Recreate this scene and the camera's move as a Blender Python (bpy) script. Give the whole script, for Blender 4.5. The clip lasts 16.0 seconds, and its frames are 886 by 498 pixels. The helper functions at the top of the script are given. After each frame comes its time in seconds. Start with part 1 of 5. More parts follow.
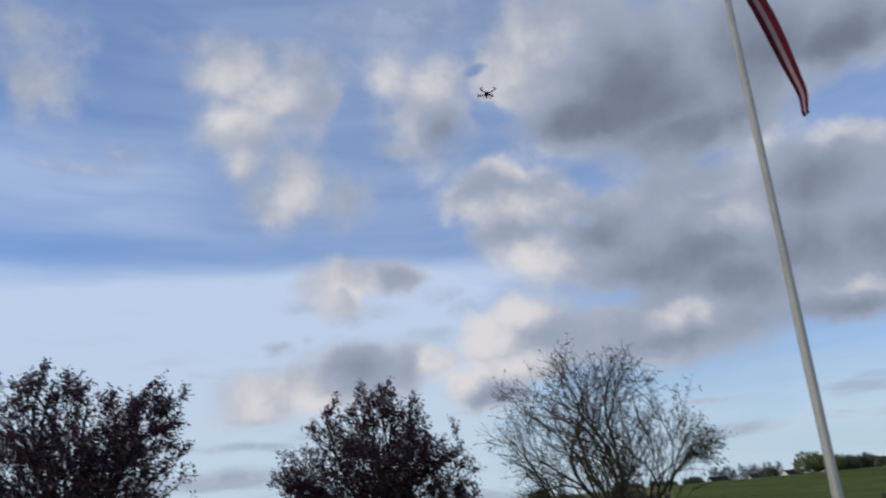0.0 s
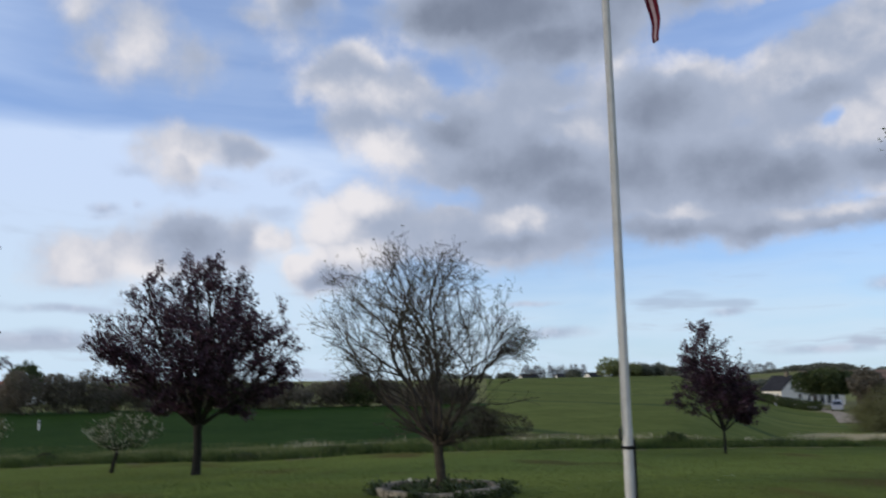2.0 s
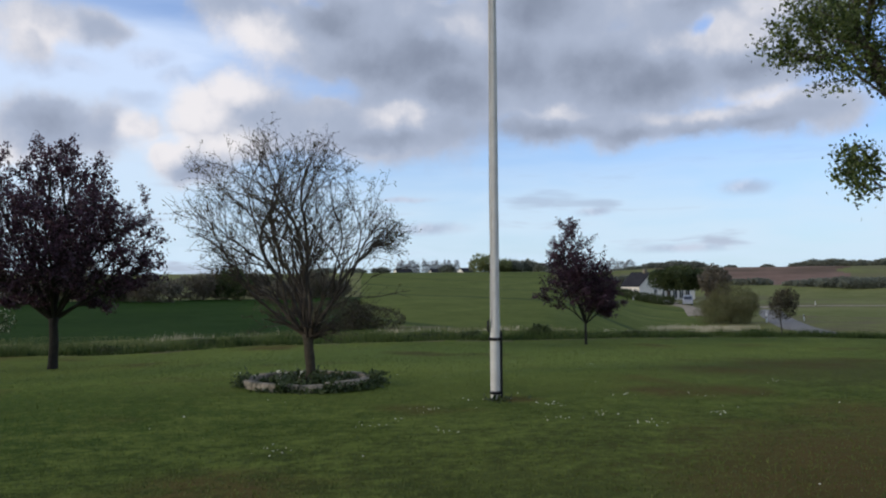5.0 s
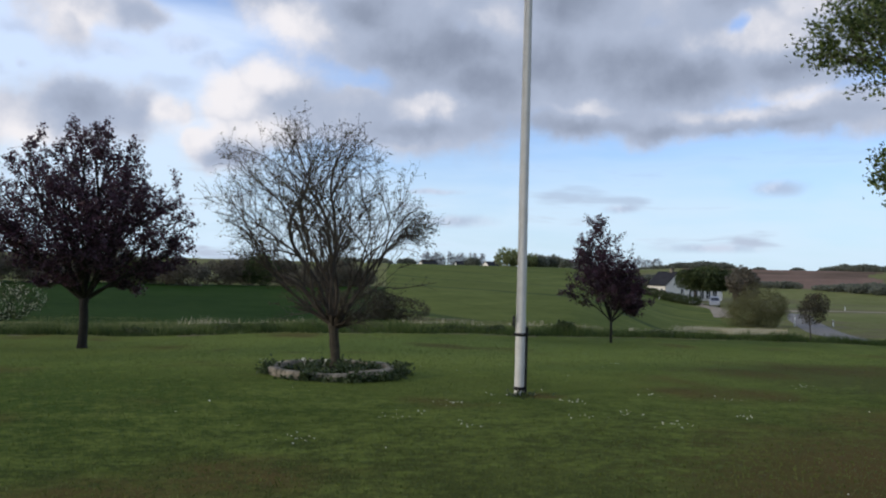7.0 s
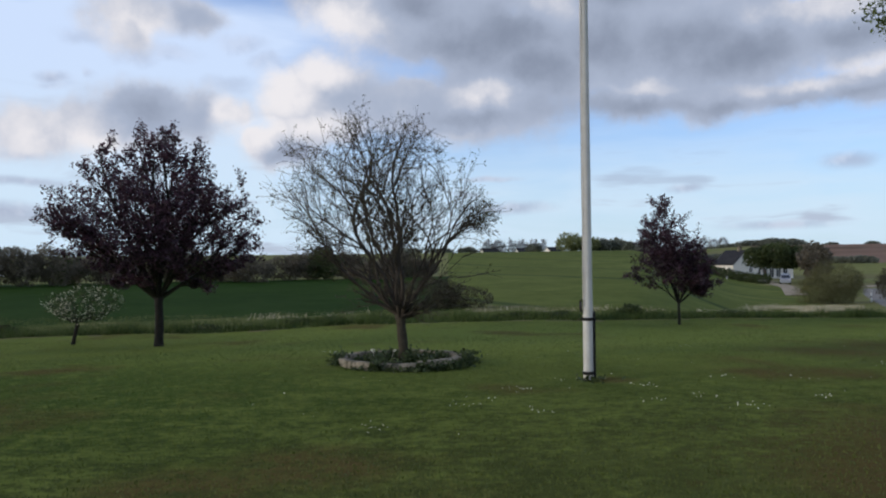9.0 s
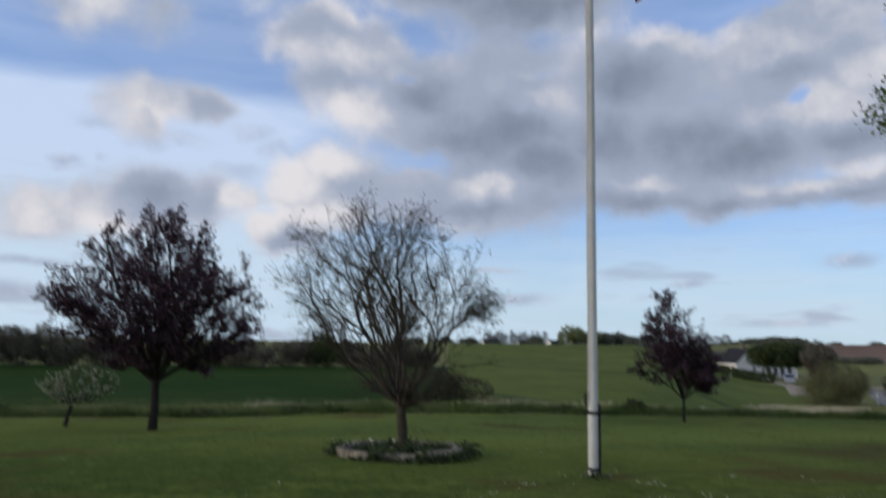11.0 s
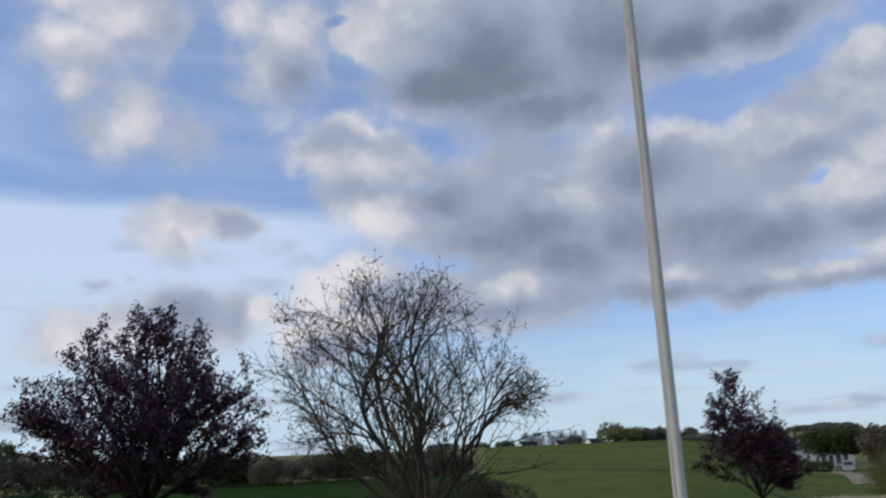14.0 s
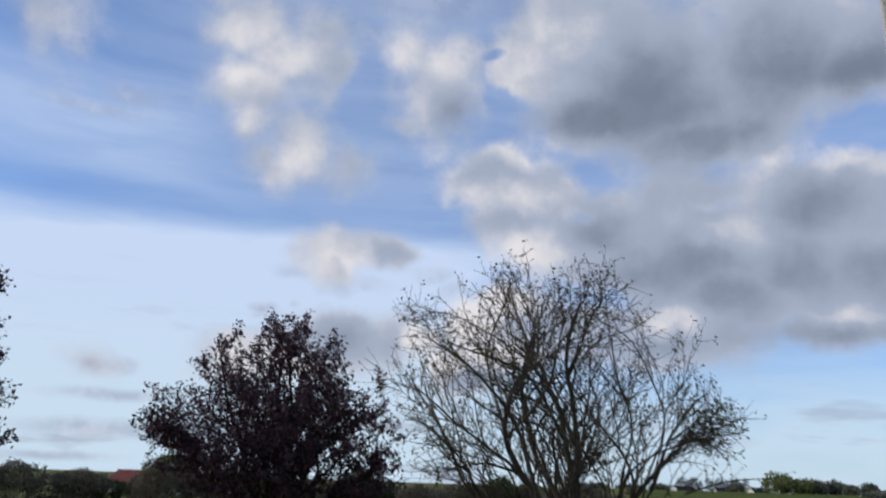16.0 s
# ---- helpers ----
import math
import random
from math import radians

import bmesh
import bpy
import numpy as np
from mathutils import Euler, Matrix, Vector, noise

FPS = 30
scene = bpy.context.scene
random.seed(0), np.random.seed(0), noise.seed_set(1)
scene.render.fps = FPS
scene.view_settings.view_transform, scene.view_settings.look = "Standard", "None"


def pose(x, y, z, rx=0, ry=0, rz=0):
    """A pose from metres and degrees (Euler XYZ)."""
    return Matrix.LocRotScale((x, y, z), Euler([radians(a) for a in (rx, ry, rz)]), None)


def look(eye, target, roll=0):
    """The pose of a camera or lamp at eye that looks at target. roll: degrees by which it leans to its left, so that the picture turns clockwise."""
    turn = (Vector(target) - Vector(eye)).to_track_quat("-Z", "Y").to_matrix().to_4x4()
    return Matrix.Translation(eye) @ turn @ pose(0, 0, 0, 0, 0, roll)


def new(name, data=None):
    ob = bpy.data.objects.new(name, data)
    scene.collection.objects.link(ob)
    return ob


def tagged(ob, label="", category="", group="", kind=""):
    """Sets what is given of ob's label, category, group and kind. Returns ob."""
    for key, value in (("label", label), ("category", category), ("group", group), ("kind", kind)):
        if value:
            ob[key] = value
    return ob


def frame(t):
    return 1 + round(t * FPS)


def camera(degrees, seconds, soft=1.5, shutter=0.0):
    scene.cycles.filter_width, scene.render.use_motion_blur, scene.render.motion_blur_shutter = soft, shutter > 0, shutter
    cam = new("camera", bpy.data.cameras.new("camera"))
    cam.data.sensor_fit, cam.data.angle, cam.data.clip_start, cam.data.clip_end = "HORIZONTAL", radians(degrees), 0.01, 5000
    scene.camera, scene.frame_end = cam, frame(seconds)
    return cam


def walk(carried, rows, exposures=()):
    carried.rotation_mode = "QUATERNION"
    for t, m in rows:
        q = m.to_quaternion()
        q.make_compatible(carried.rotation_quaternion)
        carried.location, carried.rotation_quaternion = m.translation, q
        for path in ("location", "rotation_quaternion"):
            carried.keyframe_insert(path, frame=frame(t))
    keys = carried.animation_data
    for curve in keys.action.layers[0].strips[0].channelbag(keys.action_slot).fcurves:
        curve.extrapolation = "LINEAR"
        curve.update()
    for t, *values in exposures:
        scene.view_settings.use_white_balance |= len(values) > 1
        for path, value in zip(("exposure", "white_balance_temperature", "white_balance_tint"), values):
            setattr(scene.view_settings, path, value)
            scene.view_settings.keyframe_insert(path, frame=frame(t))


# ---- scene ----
cam = camera(57.3, 16.0, soft=2.1, shutter=0.6)
ROWS = [
    (0, (0.023, 0.022, 1.473), (-1.918, 9.327, 4.579), -4.85),
    (0.5, (0.057, 0.038, 1.453), (-1.383, 9.534, 4.238), -5.58),
    (1, (0.079, 0.070, 1.455), (-0.868, 9.743, 3.806), -3.73),
    (1.5, (0.077, 0.064, 1.459), (-0.486, 9.842, 3.482), -2.92),
    (2, (0.083, 0.086, 1.461), (-0.077, 9.940, 3.156), -0.74),
    (2.5, (0.073, 0.162, 1.454), (0.363, 10.055, 2.888), 2.54),
    (3, (0.086, 0.134, 1.444), (0.620, 10.035, 2.737), 3.17),
    (3.5, (0.100, 0.162, 1.441), (0.877, 10.072, 2.523), 2.54),
    (4, (0.139, 0.194, 1.448), (1.305, 10.092, 2.267), -0.03),
    (4.2, (0.142, 0.220, 1.441), (1.468, 10.107, 2.143), -0.83),
    (6.5, (0.122, 0.317, 1.453), (1.294, 10.245, 1.717), 1.02),
    (7, (0.115, 0.315, 1.454), (1.143, 10.257, 1.759), 1.52),
    (7.5, (0.107, 0.285, 1.455), (0.887, 10.248, 1.827), 1.16),
    (8, (0.116, 0.275, 1.465), (0.385, 10.264, 1.860), -0.08),
    (8.5, (0.114, 0.300, 1.468), (0.145, 10.298, 1.696), -0.86),
    (8.7, (0.097, 0.274, 1.459), (0.277, 10.271, 1.615), -1.16),
    (10.8, (0.038, 0.401, 1.434), (0.573, 10.351, 2.280), 0.55),
    (11, (0.045, 0.354, 1.425), (0.301, 10.271, 2.687), 0.84),
    (11.5, (-0.089, 0.599, 1.426), (-0.019, 10.441, 3.195), 0.59),
    (12, (-0.121, 0.925, 1.400), (-0.121, 10.766, 3.172), 0.96),
    (12.5, (-0.098, 1.310, 1.428), (-0.158, 11.107, 3.432), 0.37),
    (13, (-0.080, 1.661, 1.425), (-0.015, 11.359, 3.862), -0.47),
    (13.5, (0.073, 2.206, 1.430), (0.179, 11.846, 4.090), -2.28),
    (14, (0.164, 2.669, 1.404), (0.105, 12.350, 3.910), -2.27),
    (14.5, (0.243, 3.198, 1.405), (-0.615, 12.897, 3.683), -1.79),
    (15, (0.221, 3.711, 1.427), (-1.581, 13.289, 3.668), -0.29),
    (15.5, (0.118, 4.102, 1.442), (-1.643, 13.631, 3.910), 1.52),
    (16, (0.021, 4.509, 1.460), (-1.886, 13.894, 4.340), 1.93),
]
EXPOSURES = [(0.0, -0.13), (0.5, -0.09), (1.5, 0.07), (2.5, 0.12), (3.0, 0.08), (3.5, 0.10), (4.2, 0.12), (6.5, 0.29), (7.5, 0.20), (8.7, 0.17), (11.0, 0.0), (11.5, -0.22), (12.0, 0.0), (12.5, 0.05), (13.0, 0.0), (13.5, -0.13), (14.0, -0.03), (16.0, 0.04)]
walk(cam, [(t, look(eye, target, roll)) for t, eye, target, roll in ROWS], EXPOSURES)

# ---- light: an evening sky of broken cumulus, the low sun behind cloud at the left ----
SUN_AZ, SUN_EL = -105.0, 14.0  # degrees clockwise from +y, degrees up


class Nodes:
    """A small helper that wires up node trees."""

    def __init__(self, tree):
        self.tree = tree
        tree.nodes.clear()

    def add(self, kind, **props):
        n = self.tree.nodes.new(kind)
        for k, v in props.items():
            setattr(n, k, v)
        return n

    def put(self, socket, value):
        if isinstance(value, bpy.types.NodeSocket):
            self.tree.links.new(value, socket)
        elif value is not None:
            socket.default_value = value

    def math(self, op, a, b=None, c=None, clamp=False):
        n = self.add("ShaderNodeMath", operation=op, use_clamp=clamp)
        for s, v in zip(n.inputs, (a, b, c)):
            self.put(s, v)
        return n.outputs[0]

    def vec(self, op, a, b=None, out=0):
        n = self.add("ShaderNodeVectorMath", operation=op)
        self.put(n.inputs[0], a)
        if op == "SCALE":
            self.put(n.inputs["Scale"], b)
        else:
            self.put(n.inputs[1], b)
        return n.outputs[out]

    def ramp(self, x, lo, hi, a=0.0, b=1.0):
        n = self.add("ShaderNodeMapRange", interpolation_type="SMOOTHSTEP")
        for s, v in zip(n.inputs, (x, lo, hi, a, b)):
            self.put(s, v)
        return n.outputs[0]

    def noise(self, vector, scale, detail=4.0, rough=0.55, colour=False, distortion=0.0):
        n = self.add("ShaderNodeTexNoise")
        self.put(n.inputs["Vector"], vector)
        for k, v in (("Scale", scale), ("Detail", detail), ("Roughness", rough), ("Distortion", distortion)):
            self.put(n.inputs[k], v)
        return n.outputs["Color" if colour else "Fac"]

    def mix(self, f, a, b):
        n = self.add("ShaderNodeMix", data_type="RGBA")
        self.put(n.inputs["Factor"], f)
        self.put(n.inputs[6], a if isinstance(a, bpy.types.NodeSocket) else (*a, 1))
        self.put(n.inputs[7], b if isinstance(b, bpy.types.NodeSocket) else (*b, 1))
        return n.outputs[2]

    def xyz(self, x=0.0, y=0.0, z=0.0):
        n = self.add("ShaderNodeCombineXYZ")
        for s, v in zip(n.inputs, (x, y, z)):
            self.put(s, v)
        return n.outputs[0]


# Clouds of the sky: bearing, height, half width, half height, all in degrees.
# Thin puffs, the low bank, the heaped masses; then their sunlit heads, shaded parts and gaps; then thin wisps and flat clouds.
CLOUD_PUFFS = [
    (-42, 32, 2.2, 1.8), (-41.5, 28.7, 2, 2.2), (-26.9, 30.3, 3.1, 1.5), (-24.6, 28.9, 3.2, 1.8), (-26.7, 27.1, 2.8, 1.4),
    (-21.1, 31.3, 1.8, 0.9), (-20.5, 28.6, 2.4, 1.7), (-26.1, 24.3, 1.7, 1.3), (-22.6, 22.8, 2.6, 2), (-25.1, 21.9, 1.7, 1.3), (-18.4, 22.4, 1.9, 1.5),
    (-14.9, 30, 2.4, 1.8), (-11.5, 29.8, 2.5, 1.5), (-12.6, 27.4, 2.8, 2.7), (-14.3, 25.5, 1.8, 0.8), (-34.8, 7.5, 1.2, 0.8),
]
CLOUD_BANK = [
    (-24.7, 8.4, 2.7, 1.6), (-21.7, 9, 3.4, 1.5), (-18.2, 9.7, 3.8, 1.8), (-14.9, 10.1, 2.3, 1.9), (-13.1, 10.5, 1.4, 1), (-11.1, 8.6, 1, 0.9),
    (-9.3, 8, 2.3, 1.1), (-6.8, 9.4, 2.8, 1.1), (-8.4, 11.5, 2.6, 1.5), (-5.1, 11.8, 3.6, 1.9), (-0.4, 11.1, 5.4, 1.9), (3.9, 10.9, 4.1, 1.8),
    (7.2, 10.8, 3.2, 1.3), (15.1, 10.7, 3.5, 1.2), (20.1, 10.7, 4.2, 1.2), (24.7, 10.7, 4.3, 1.1), (29.6, 10.7, 3.7, 1.2), (33.1, 11.1, 2.2, 1.4),
    (-19.1, 16.2, 2.6, 1.4), (-19.3, 15.1, 1.4, 1.2), (-15.4, 16.1, 1.9, 1.1),
]
CLOUD_MASS = [
    (-4.9, 30, 3.3, 2.7), (-0.3, 31.1, 5.2, 3.7), (4.2, 28.8, 6.2, 4.8), (6.8, 25.2, 5.9, 3.3), (12.4, 29.1, 5.2, 4.2), (16.4, 27.9, 4.2, 2.7),
    (10.7, 25.1, 4.1, 3.2), (19.2, 27.7, 3.9, 2.2), (0.2, 25.8, 5.1, 2.1), (-7.7, 21.5, 3.5, 2), (-3.3, 20.5, 4.4, 2.2), (-6.7, 18.3, 2.8, 1.7),
    (-4.2, 17.1, 3.6, 1.6), (0.6, 16.7, 4.8, 3.5), (5.5, 18.8, 4.5, 3.4), (4, 14.5, 5.2, 2.7), (8.5, 14.3, 5.3, 4.3), (13.8, 16.7, 4.8, 5),
    (17.1, 18.6, 4.3, 3.3), (17.6, 14, 5.8, 3.4), (23.2, 18.7, 4, 2.9), (23, 14.3, 5.1, 3.4), (28.2, 19.7, 3.2, 3.2), (28.6, 14.7, 3.4, 2.9),
    (31.9, 15.9, 2.9, 3.2), (23.6, 27.3, 3.6, 1.9), (26.9, 28, 3.2, 1.5), (30.4, 23.2, 2.4, 1.8), (26.5, 21.2, 3.2, 1.8),
]
CLOUD_CROWNS = [
    (-24.6, 29.1, 2.2, 1.2), (-26.9, 30.2, 2.1, 1), (-27.3, 27.7, 2.1, 0.9), (-26.5, 24.7, 1.4, 0.8), (-22.2, 22.8, 1.7, 1.2),
    (-15.7, 30.4, 1.5, 1.2), (-11.5, 30, 1.6, 1.1), (-5.8, 29.9, 2.7, 2.1), (-2.9, 31.5, 3.1, 1.7), (-13.4, 20.1, 2.5, 1.2), (-12.6, 22.7, 1.7, 1),
    (-5.3, 23.6, 2.9, 1), (-19.1, 15.8, 1.5, 1.4), (-24.8, 8.3, 1.8, 1.3), (-13.1, 10.5, 1, 0.8), (-6.2, 12.9, 2, 0.9), (-9.2, 11.6, 1.8, 0.9),
    (-6.8, 9.4, 1.8, 0.8), (-10.8, 8.8, 0.9, 0.8), (5.3, 11.7, 2.1, 0.8),
]
CLOUD_CROWNS_LOW = [
    (-5.4, 16.9, 2.4, 1.2), (-9.8, 12.3, 1.5, 0.8), (-10.7, 9, 1.5, 1), (5.8, 11.4, 1.5, 0.8), (9.2, 17.2, 2.1, 1.1), (16, 11.4, 1.6, 0.5),
    (23.9, 20, 3.7, 1.8), (28.9, 21, 2.4, 1.4), (20.4, 21, 2.3, 0.9), (27.9, 16.2, 2, 1.4), (24.2, 15.5, 1.7, 0.7), (24.4, 10.9, 4.4, 0.5),
    (30.6, 11.9, 2.3, 0.6), (30.6, 18.1, 2.3, 1.3), (-22.1, 8.3, 1.9, 1.4), (11.7, 22.3, 2, 1.1), (15.6, 21.9, 2, 0.9),
    (27, 21.9, 2.2, 0.9), (30.4, 23.9, 1.8, 1.1), (-5.6, 20.7, 3.2, 1.2), (-8.8, 20.6, 1.5, 1),
]
CLOUD_CORES = [
    (5, 26.7, 5.6, 3), (7.3, 23.6, 4.7, 1.7), (13.1, 27.8, 4.1, 2.8), (18.3, 26.9, 3, 1.7), (-0.2, 25.9, 3.8, 1.5), (-11.2, 26.1, 1.5, 1.2),
    (-18.9, 10, 2.3, 1.4), (-9.2, 7.5, 1.8, 0.6), (3.2, 14.7, 3.2, 1.7), (6.8, 15.8, 3.7, 1.9), (-0.7, 18.1, 2.5, 1.5),
    (9, 12.9, 3.3, 2), (13.5, 14.4, 2.3, 1.9), (18.3, 14.4, 4.6, 1.5), (14.5, 19, 2.4, 1.8), (22.3, 13.5, 4.4, 1.4), (15.5, 10.1, 3.5, 0.7),
    (20.9, 9.9, 2.2, 0.5), (27.2, 10.2, 4.4, 0.6), (3.4, 10, 2.9, 0.6), (25.4, 18.2, 1.8, 0.8), (28.6, 14, 2.7, 0.9), (12.1, 10.5, 3.2, 1),
    (23.6, 27.1, 3, 1.3),
]
CLOUD_GAPS = [
    (18.1, 23.2, 3.1, 1.5), (-0.9, 21.6, 2.5, 1.3), (-7.1, 27.1, 1.9, 1.1), (-18.2, 26.9, 1.6, 3.5), (0.8, 13.5, 3.1, 0.9), (-8.1, 30.3, 1.1, 0.5),
    (7.3, 19.5, 2.3, 0.5), (19.7, 22.7, 4.6, 1), (25.6, 16.3, 1.1, 0.8), (32, 20.1, 1.9, 1.2), (-0.5, 21.9, 2, 1), (6.4, 17.1, 1.4, 0.7),
    (24.3, 24.2, 3.4, 0.7), (-2, 19.4, 1.4, 0.7),
]
CLOUD_WISPS = [
    (-19.2, 13.5, 1.2, 0.5), (-17.1, 14, 1.7, 0.5), (-22, 14.5, 1.5, 0.5), (-24, 11.8, 1, 0.4), (-21.8, 12.4, 0.4, 0.3), (-12.2, 14.8, 1.5, 0.5),
    (-10.6, 13.7, 1.1, 0.6), (-14.1, 33.9, 6.9, 1.7), (-26.7, 32.4, 6.8, 0.6), (-13.2, 12.3, 1.6, 0.5), (-34.2, 25, 1.6, 0.8), (-37.4, 23.8, 3.9, 0.5),
]
CLOUD_LENSES = [
    (28.2, 6.1, 1.5, 0.5), (18.7, 4.8, 1.2, 0.3), (6.8, 3.8, 2.4, 0.4), (5.1, 5.8, 1.6, 0.2), (24.4, 2.2, 3.2, 0.3), (-25.7, 5.3, 3.3, 0.3),
    (-26.4, 3.5, 3.3, 0.5), (-25.7, 7, 1.5, 0.3), (-32.8, 7.3, 1.1, 0.5), (-33.1, 5.4, 3.7, 0.4), (-34.3, 3.2, 4, 0.6), (-36.1, 1.5, 3.2, 0.3),
    (-24.1, 12, 0.9, 0.4),
]


def cloud_field(k, p, group, soft=0.35):
    """1 in the middle of the nearest part of a group, 0 at its rim, below 0 outside."""
    out = None
    for a, e, ra, re in group:
        d = k.vec("LENGTH", k.vec("MULTIPLY", k.vec("SUBTRACT", p, (a, e, 0)), (1 / ra, 1 / re, 0)), out=1)
        out = d if out is None else k.math("SMOOTH_MIN", out, d, soft)
    return k.math("SUBTRACT", 1.0, out)


def cloud_parts(k, p, group, reach=-0.6):
    """1 in the middle of the nearest part of a group, falling softly to 0 past its rim."""
    return k.ramp(cloud_field(k, p, group, 0.3), reach, 0.9)


def make_sky():
    world = bpy.data.worlds.new("evening_sky")
    scene.world = world
    world.use_nodes = True
    k = Nodes(world.node_tree)
    way = k.add("ShaderNodeTexCoord").outputs["Generated"]
    split = k.add("ShaderNodeSeparateXYZ")
    k.put(split.inputs[0], way)
    x, y, z = split.outputs
    az = k.math("MULTIPLY", k.math("ARCTAN2", x, y), 57.2958)
    el = k.math("MULTIPLY", k.math("ARCSINE", z), 57.2958)
    sky = k.add("ShaderNodeTexSky", sky_type="NISHITA", sun_disc=False, sun_elevation=radians(SUN_EL), sun_rotation=radians(SUN_AZ), altitude=50, air_density=1.0, dust_density=0.6, ozone_density=2.0)
    # ragged rims: the map of the sky is pushed about by noise at three sizes
    flat = k.xyz(az, el, 0.0)
    push = k.vec("SUBTRACT", k.noise(way, 7.0, 3.0, 0.5, colour=True), (0.5, 0.5, 0.5))
    push2 = k.vec("SUBTRACT", k.noise(way, 22.0, 4.0, 0.55, colour=True), (0.5, 0.5, 0.5))
    eased = k.vec("ADD", flat, k.vec("ADD", k.vec("MULTIPLY", push, (2.2, 1.4, 0)), k.vec("MULTIPLY", push2, (2.6, 1.9, 0))))
    billow = k.math("SUBTRACT", k.noise(way, 9.0, 8.0, 0.58), 0.5)
    billow_lit = k.math("SUBTRACT", k.noise(k.vec("ADD", way, (-0.036, 0.0, 0.03)), 9.0, 8.0, 0.58), 0.5)
    # beyond what is mapped the same broken cloud goes on
    beyond = k.math("MAXIMUM", k.ramp(k.math("ABSOLUTE", az), 44.0, 58.0), k.ramp(el, 38.0, 48.0))
    patches = k.math("MULTIPLY_ADD", k.noise(way, 2.6, 2.0, 0.5), 3.0, -1.5)
    far = k.math("ADD", patches, k.math("MULTIPLY_ADD", beyond, 3.0, -3.0))
    mass = k.math("MULTIPLY_ADD", cloud_field(k, eased, CLOUD_MASS, 0.5), 1.15, 0.18)
    bank = k.math("MULTIPLY_ADD", cloud_field(k, eased, CLOUD_BANK), 0.85, 0.14)
    puffs = k.math("MULTIPLY_ADD", cloud_field(k, eased, CLOUD_PUFFS, 0.6), 0.42, 0.02)
    body = k.math("SMOOTH_MAX", mass, k.math("MAXIMUM", bank, k.math("MAXIMUM", puffs, far)), 0.12)
    body = k.math("MULTIPLY_ADD", cloud_parts(k, eased, CLOUD_GAPS, -0.3), -0.55, k.math("MINIMUM", k.math("MAXIMUM", body, -0.9), 1.0))
    dens = k.math("MULTIPLY_ADD", billow, 1.9, body)
    cover = k.math("MULTIPLY", k.ramp(dens, -0.45, 0.34), k.ramp(dens, -0.3, 0.5, 0.72, 1.0))
    lit = k.math("MULTIPLY_ADD", k.ramp(dens, -0.1, 1.0), -0.22, 0.58)
    heads = k.math("MAXIMUM", k.math("MULTIPLY", cloud_parts(k, eased, CLOUD_CROWNS, -1.0), k.ramp(el, 12.0, 24.0, 1.0, 0.68)), k.math("MULTIPLY", cloud_parts(k, eased, CLOUD_CROWNS_LOW, -1.0), k.ramp(az, 2.0, 14.0, 1.0, 0.72)))
    lit = k.math("MULTIPLY_ADD", k.math("SUBTRACT", billow, billow_lit), k.math("MULTIPLY_ADD", heads, 0.5, 0.7), lit)
    lit = k.math("MULTIPLY_ADD", heads, 0.37, lit)
    lit = k.math("MULTIPLY_ADD", k.math("MULTIPLY", k.ramp(az, 8.0, -12.0), k.ramp(el, 21.0, 15.0)), 0.09, lit)
    lit = k.math("MULTIPLY_ADD", cloud_parts(k, eased, CLOUD_CORES), k.ramp(el, 17.0, 24.0, -0.27, -0.42), lit)
    cloud = k.mix(k.ramp(lit, 0.42, 1.0), k.mix(k.ramp(lit, -0.2, 0.52), (0.178, 0.211, 0.288), (0.358, 0.412, 0.532)), (0.758, 0.740, 0.768))
    # thin high veil, drawn out along the horizon
    long = k.vec("MULTIPLY", flat, (0.05, 0.34, 0.0))
    streak = k.noise(k.vec("ADD", long, k.vec("SCALE", push, 0.5)), 1.7, 4.0, 0.5)
    sheet = k.math("MULTIPLY", k.ramp(el, 18.2, 15.5), k.ramp(az, 2.0, -16.0))
    upper = k.math("MULTIPLY", k.math("MULTIPLY", k.ramp(el, 18.5, 21.0), k.ramp(el, 27.5, 24.0)), k.ramp(az, -24.0, -34.0))
    veil = k.math("MULTIPLY", k.math("ADD", k.math("MULTIPLY", sheet, 1.0), k.math("MULTIPLY_ADD", upper, 0.36, k.ramp(az, -40.0, -24.0, 0.26, 0.44))), k.ramp(streak, 0.3, 0.7, 0.72, 1.0))
    low = k.ramp(el, 15.5, 2.5)
    veil = k.math("MAXIMUM", veil, k.math("MULTIPLY", low, k.ramp(streak, 0.2, 0.7, 0.68, 1.0)))
    veil_colour = k.mix(k.math("MULTIPLY", low, k.ramp(streak, 0.55, 0.68)), k.mix(low, (0.55, 0.668, 0.885), (0.565, 0.705, 0.84)), (0.42, 0.49, 0.61))
    # small flat clouds low over the horizon
    still = k.vec("ADD", flat, k.vec("ADD", k.vec("MULTIPLY", push, (2.0, 0.5, 0)), k.vec("MULTIPLY", push2, (1.6, 0.5, 0))))
    lens = cloud_parts(k, still, CLOUD_LENSES)
    wisps = cloud_parts(k, eased, CLOUD_WISPS)
    lens_colour = k.mix(k.ramp(k.noise(way, 30.0, 3.0, 0.6), 0.42, 0.62), (0.36, 0.41, 0.54), (0.50, 0.54, 0.66))
    bg = k.add("ShaderNodeBackground")
    k.put(bg.inputs[0], k.vec("MULTIPLY", sky.outputs[0], (0.69, 1.0, 1.54)))
    k.put(bg.inputs[1], SKY_STRENGTH)
    bv = k.add("ShaderNodeBackground")
    k.put(bv.inputs[0], veil_colour)
    bc = k.add("ShaderNodeBackground")
    k.put(bc.inputs[0], cloud)
    bl = k.add("ShaderNodeBackground")
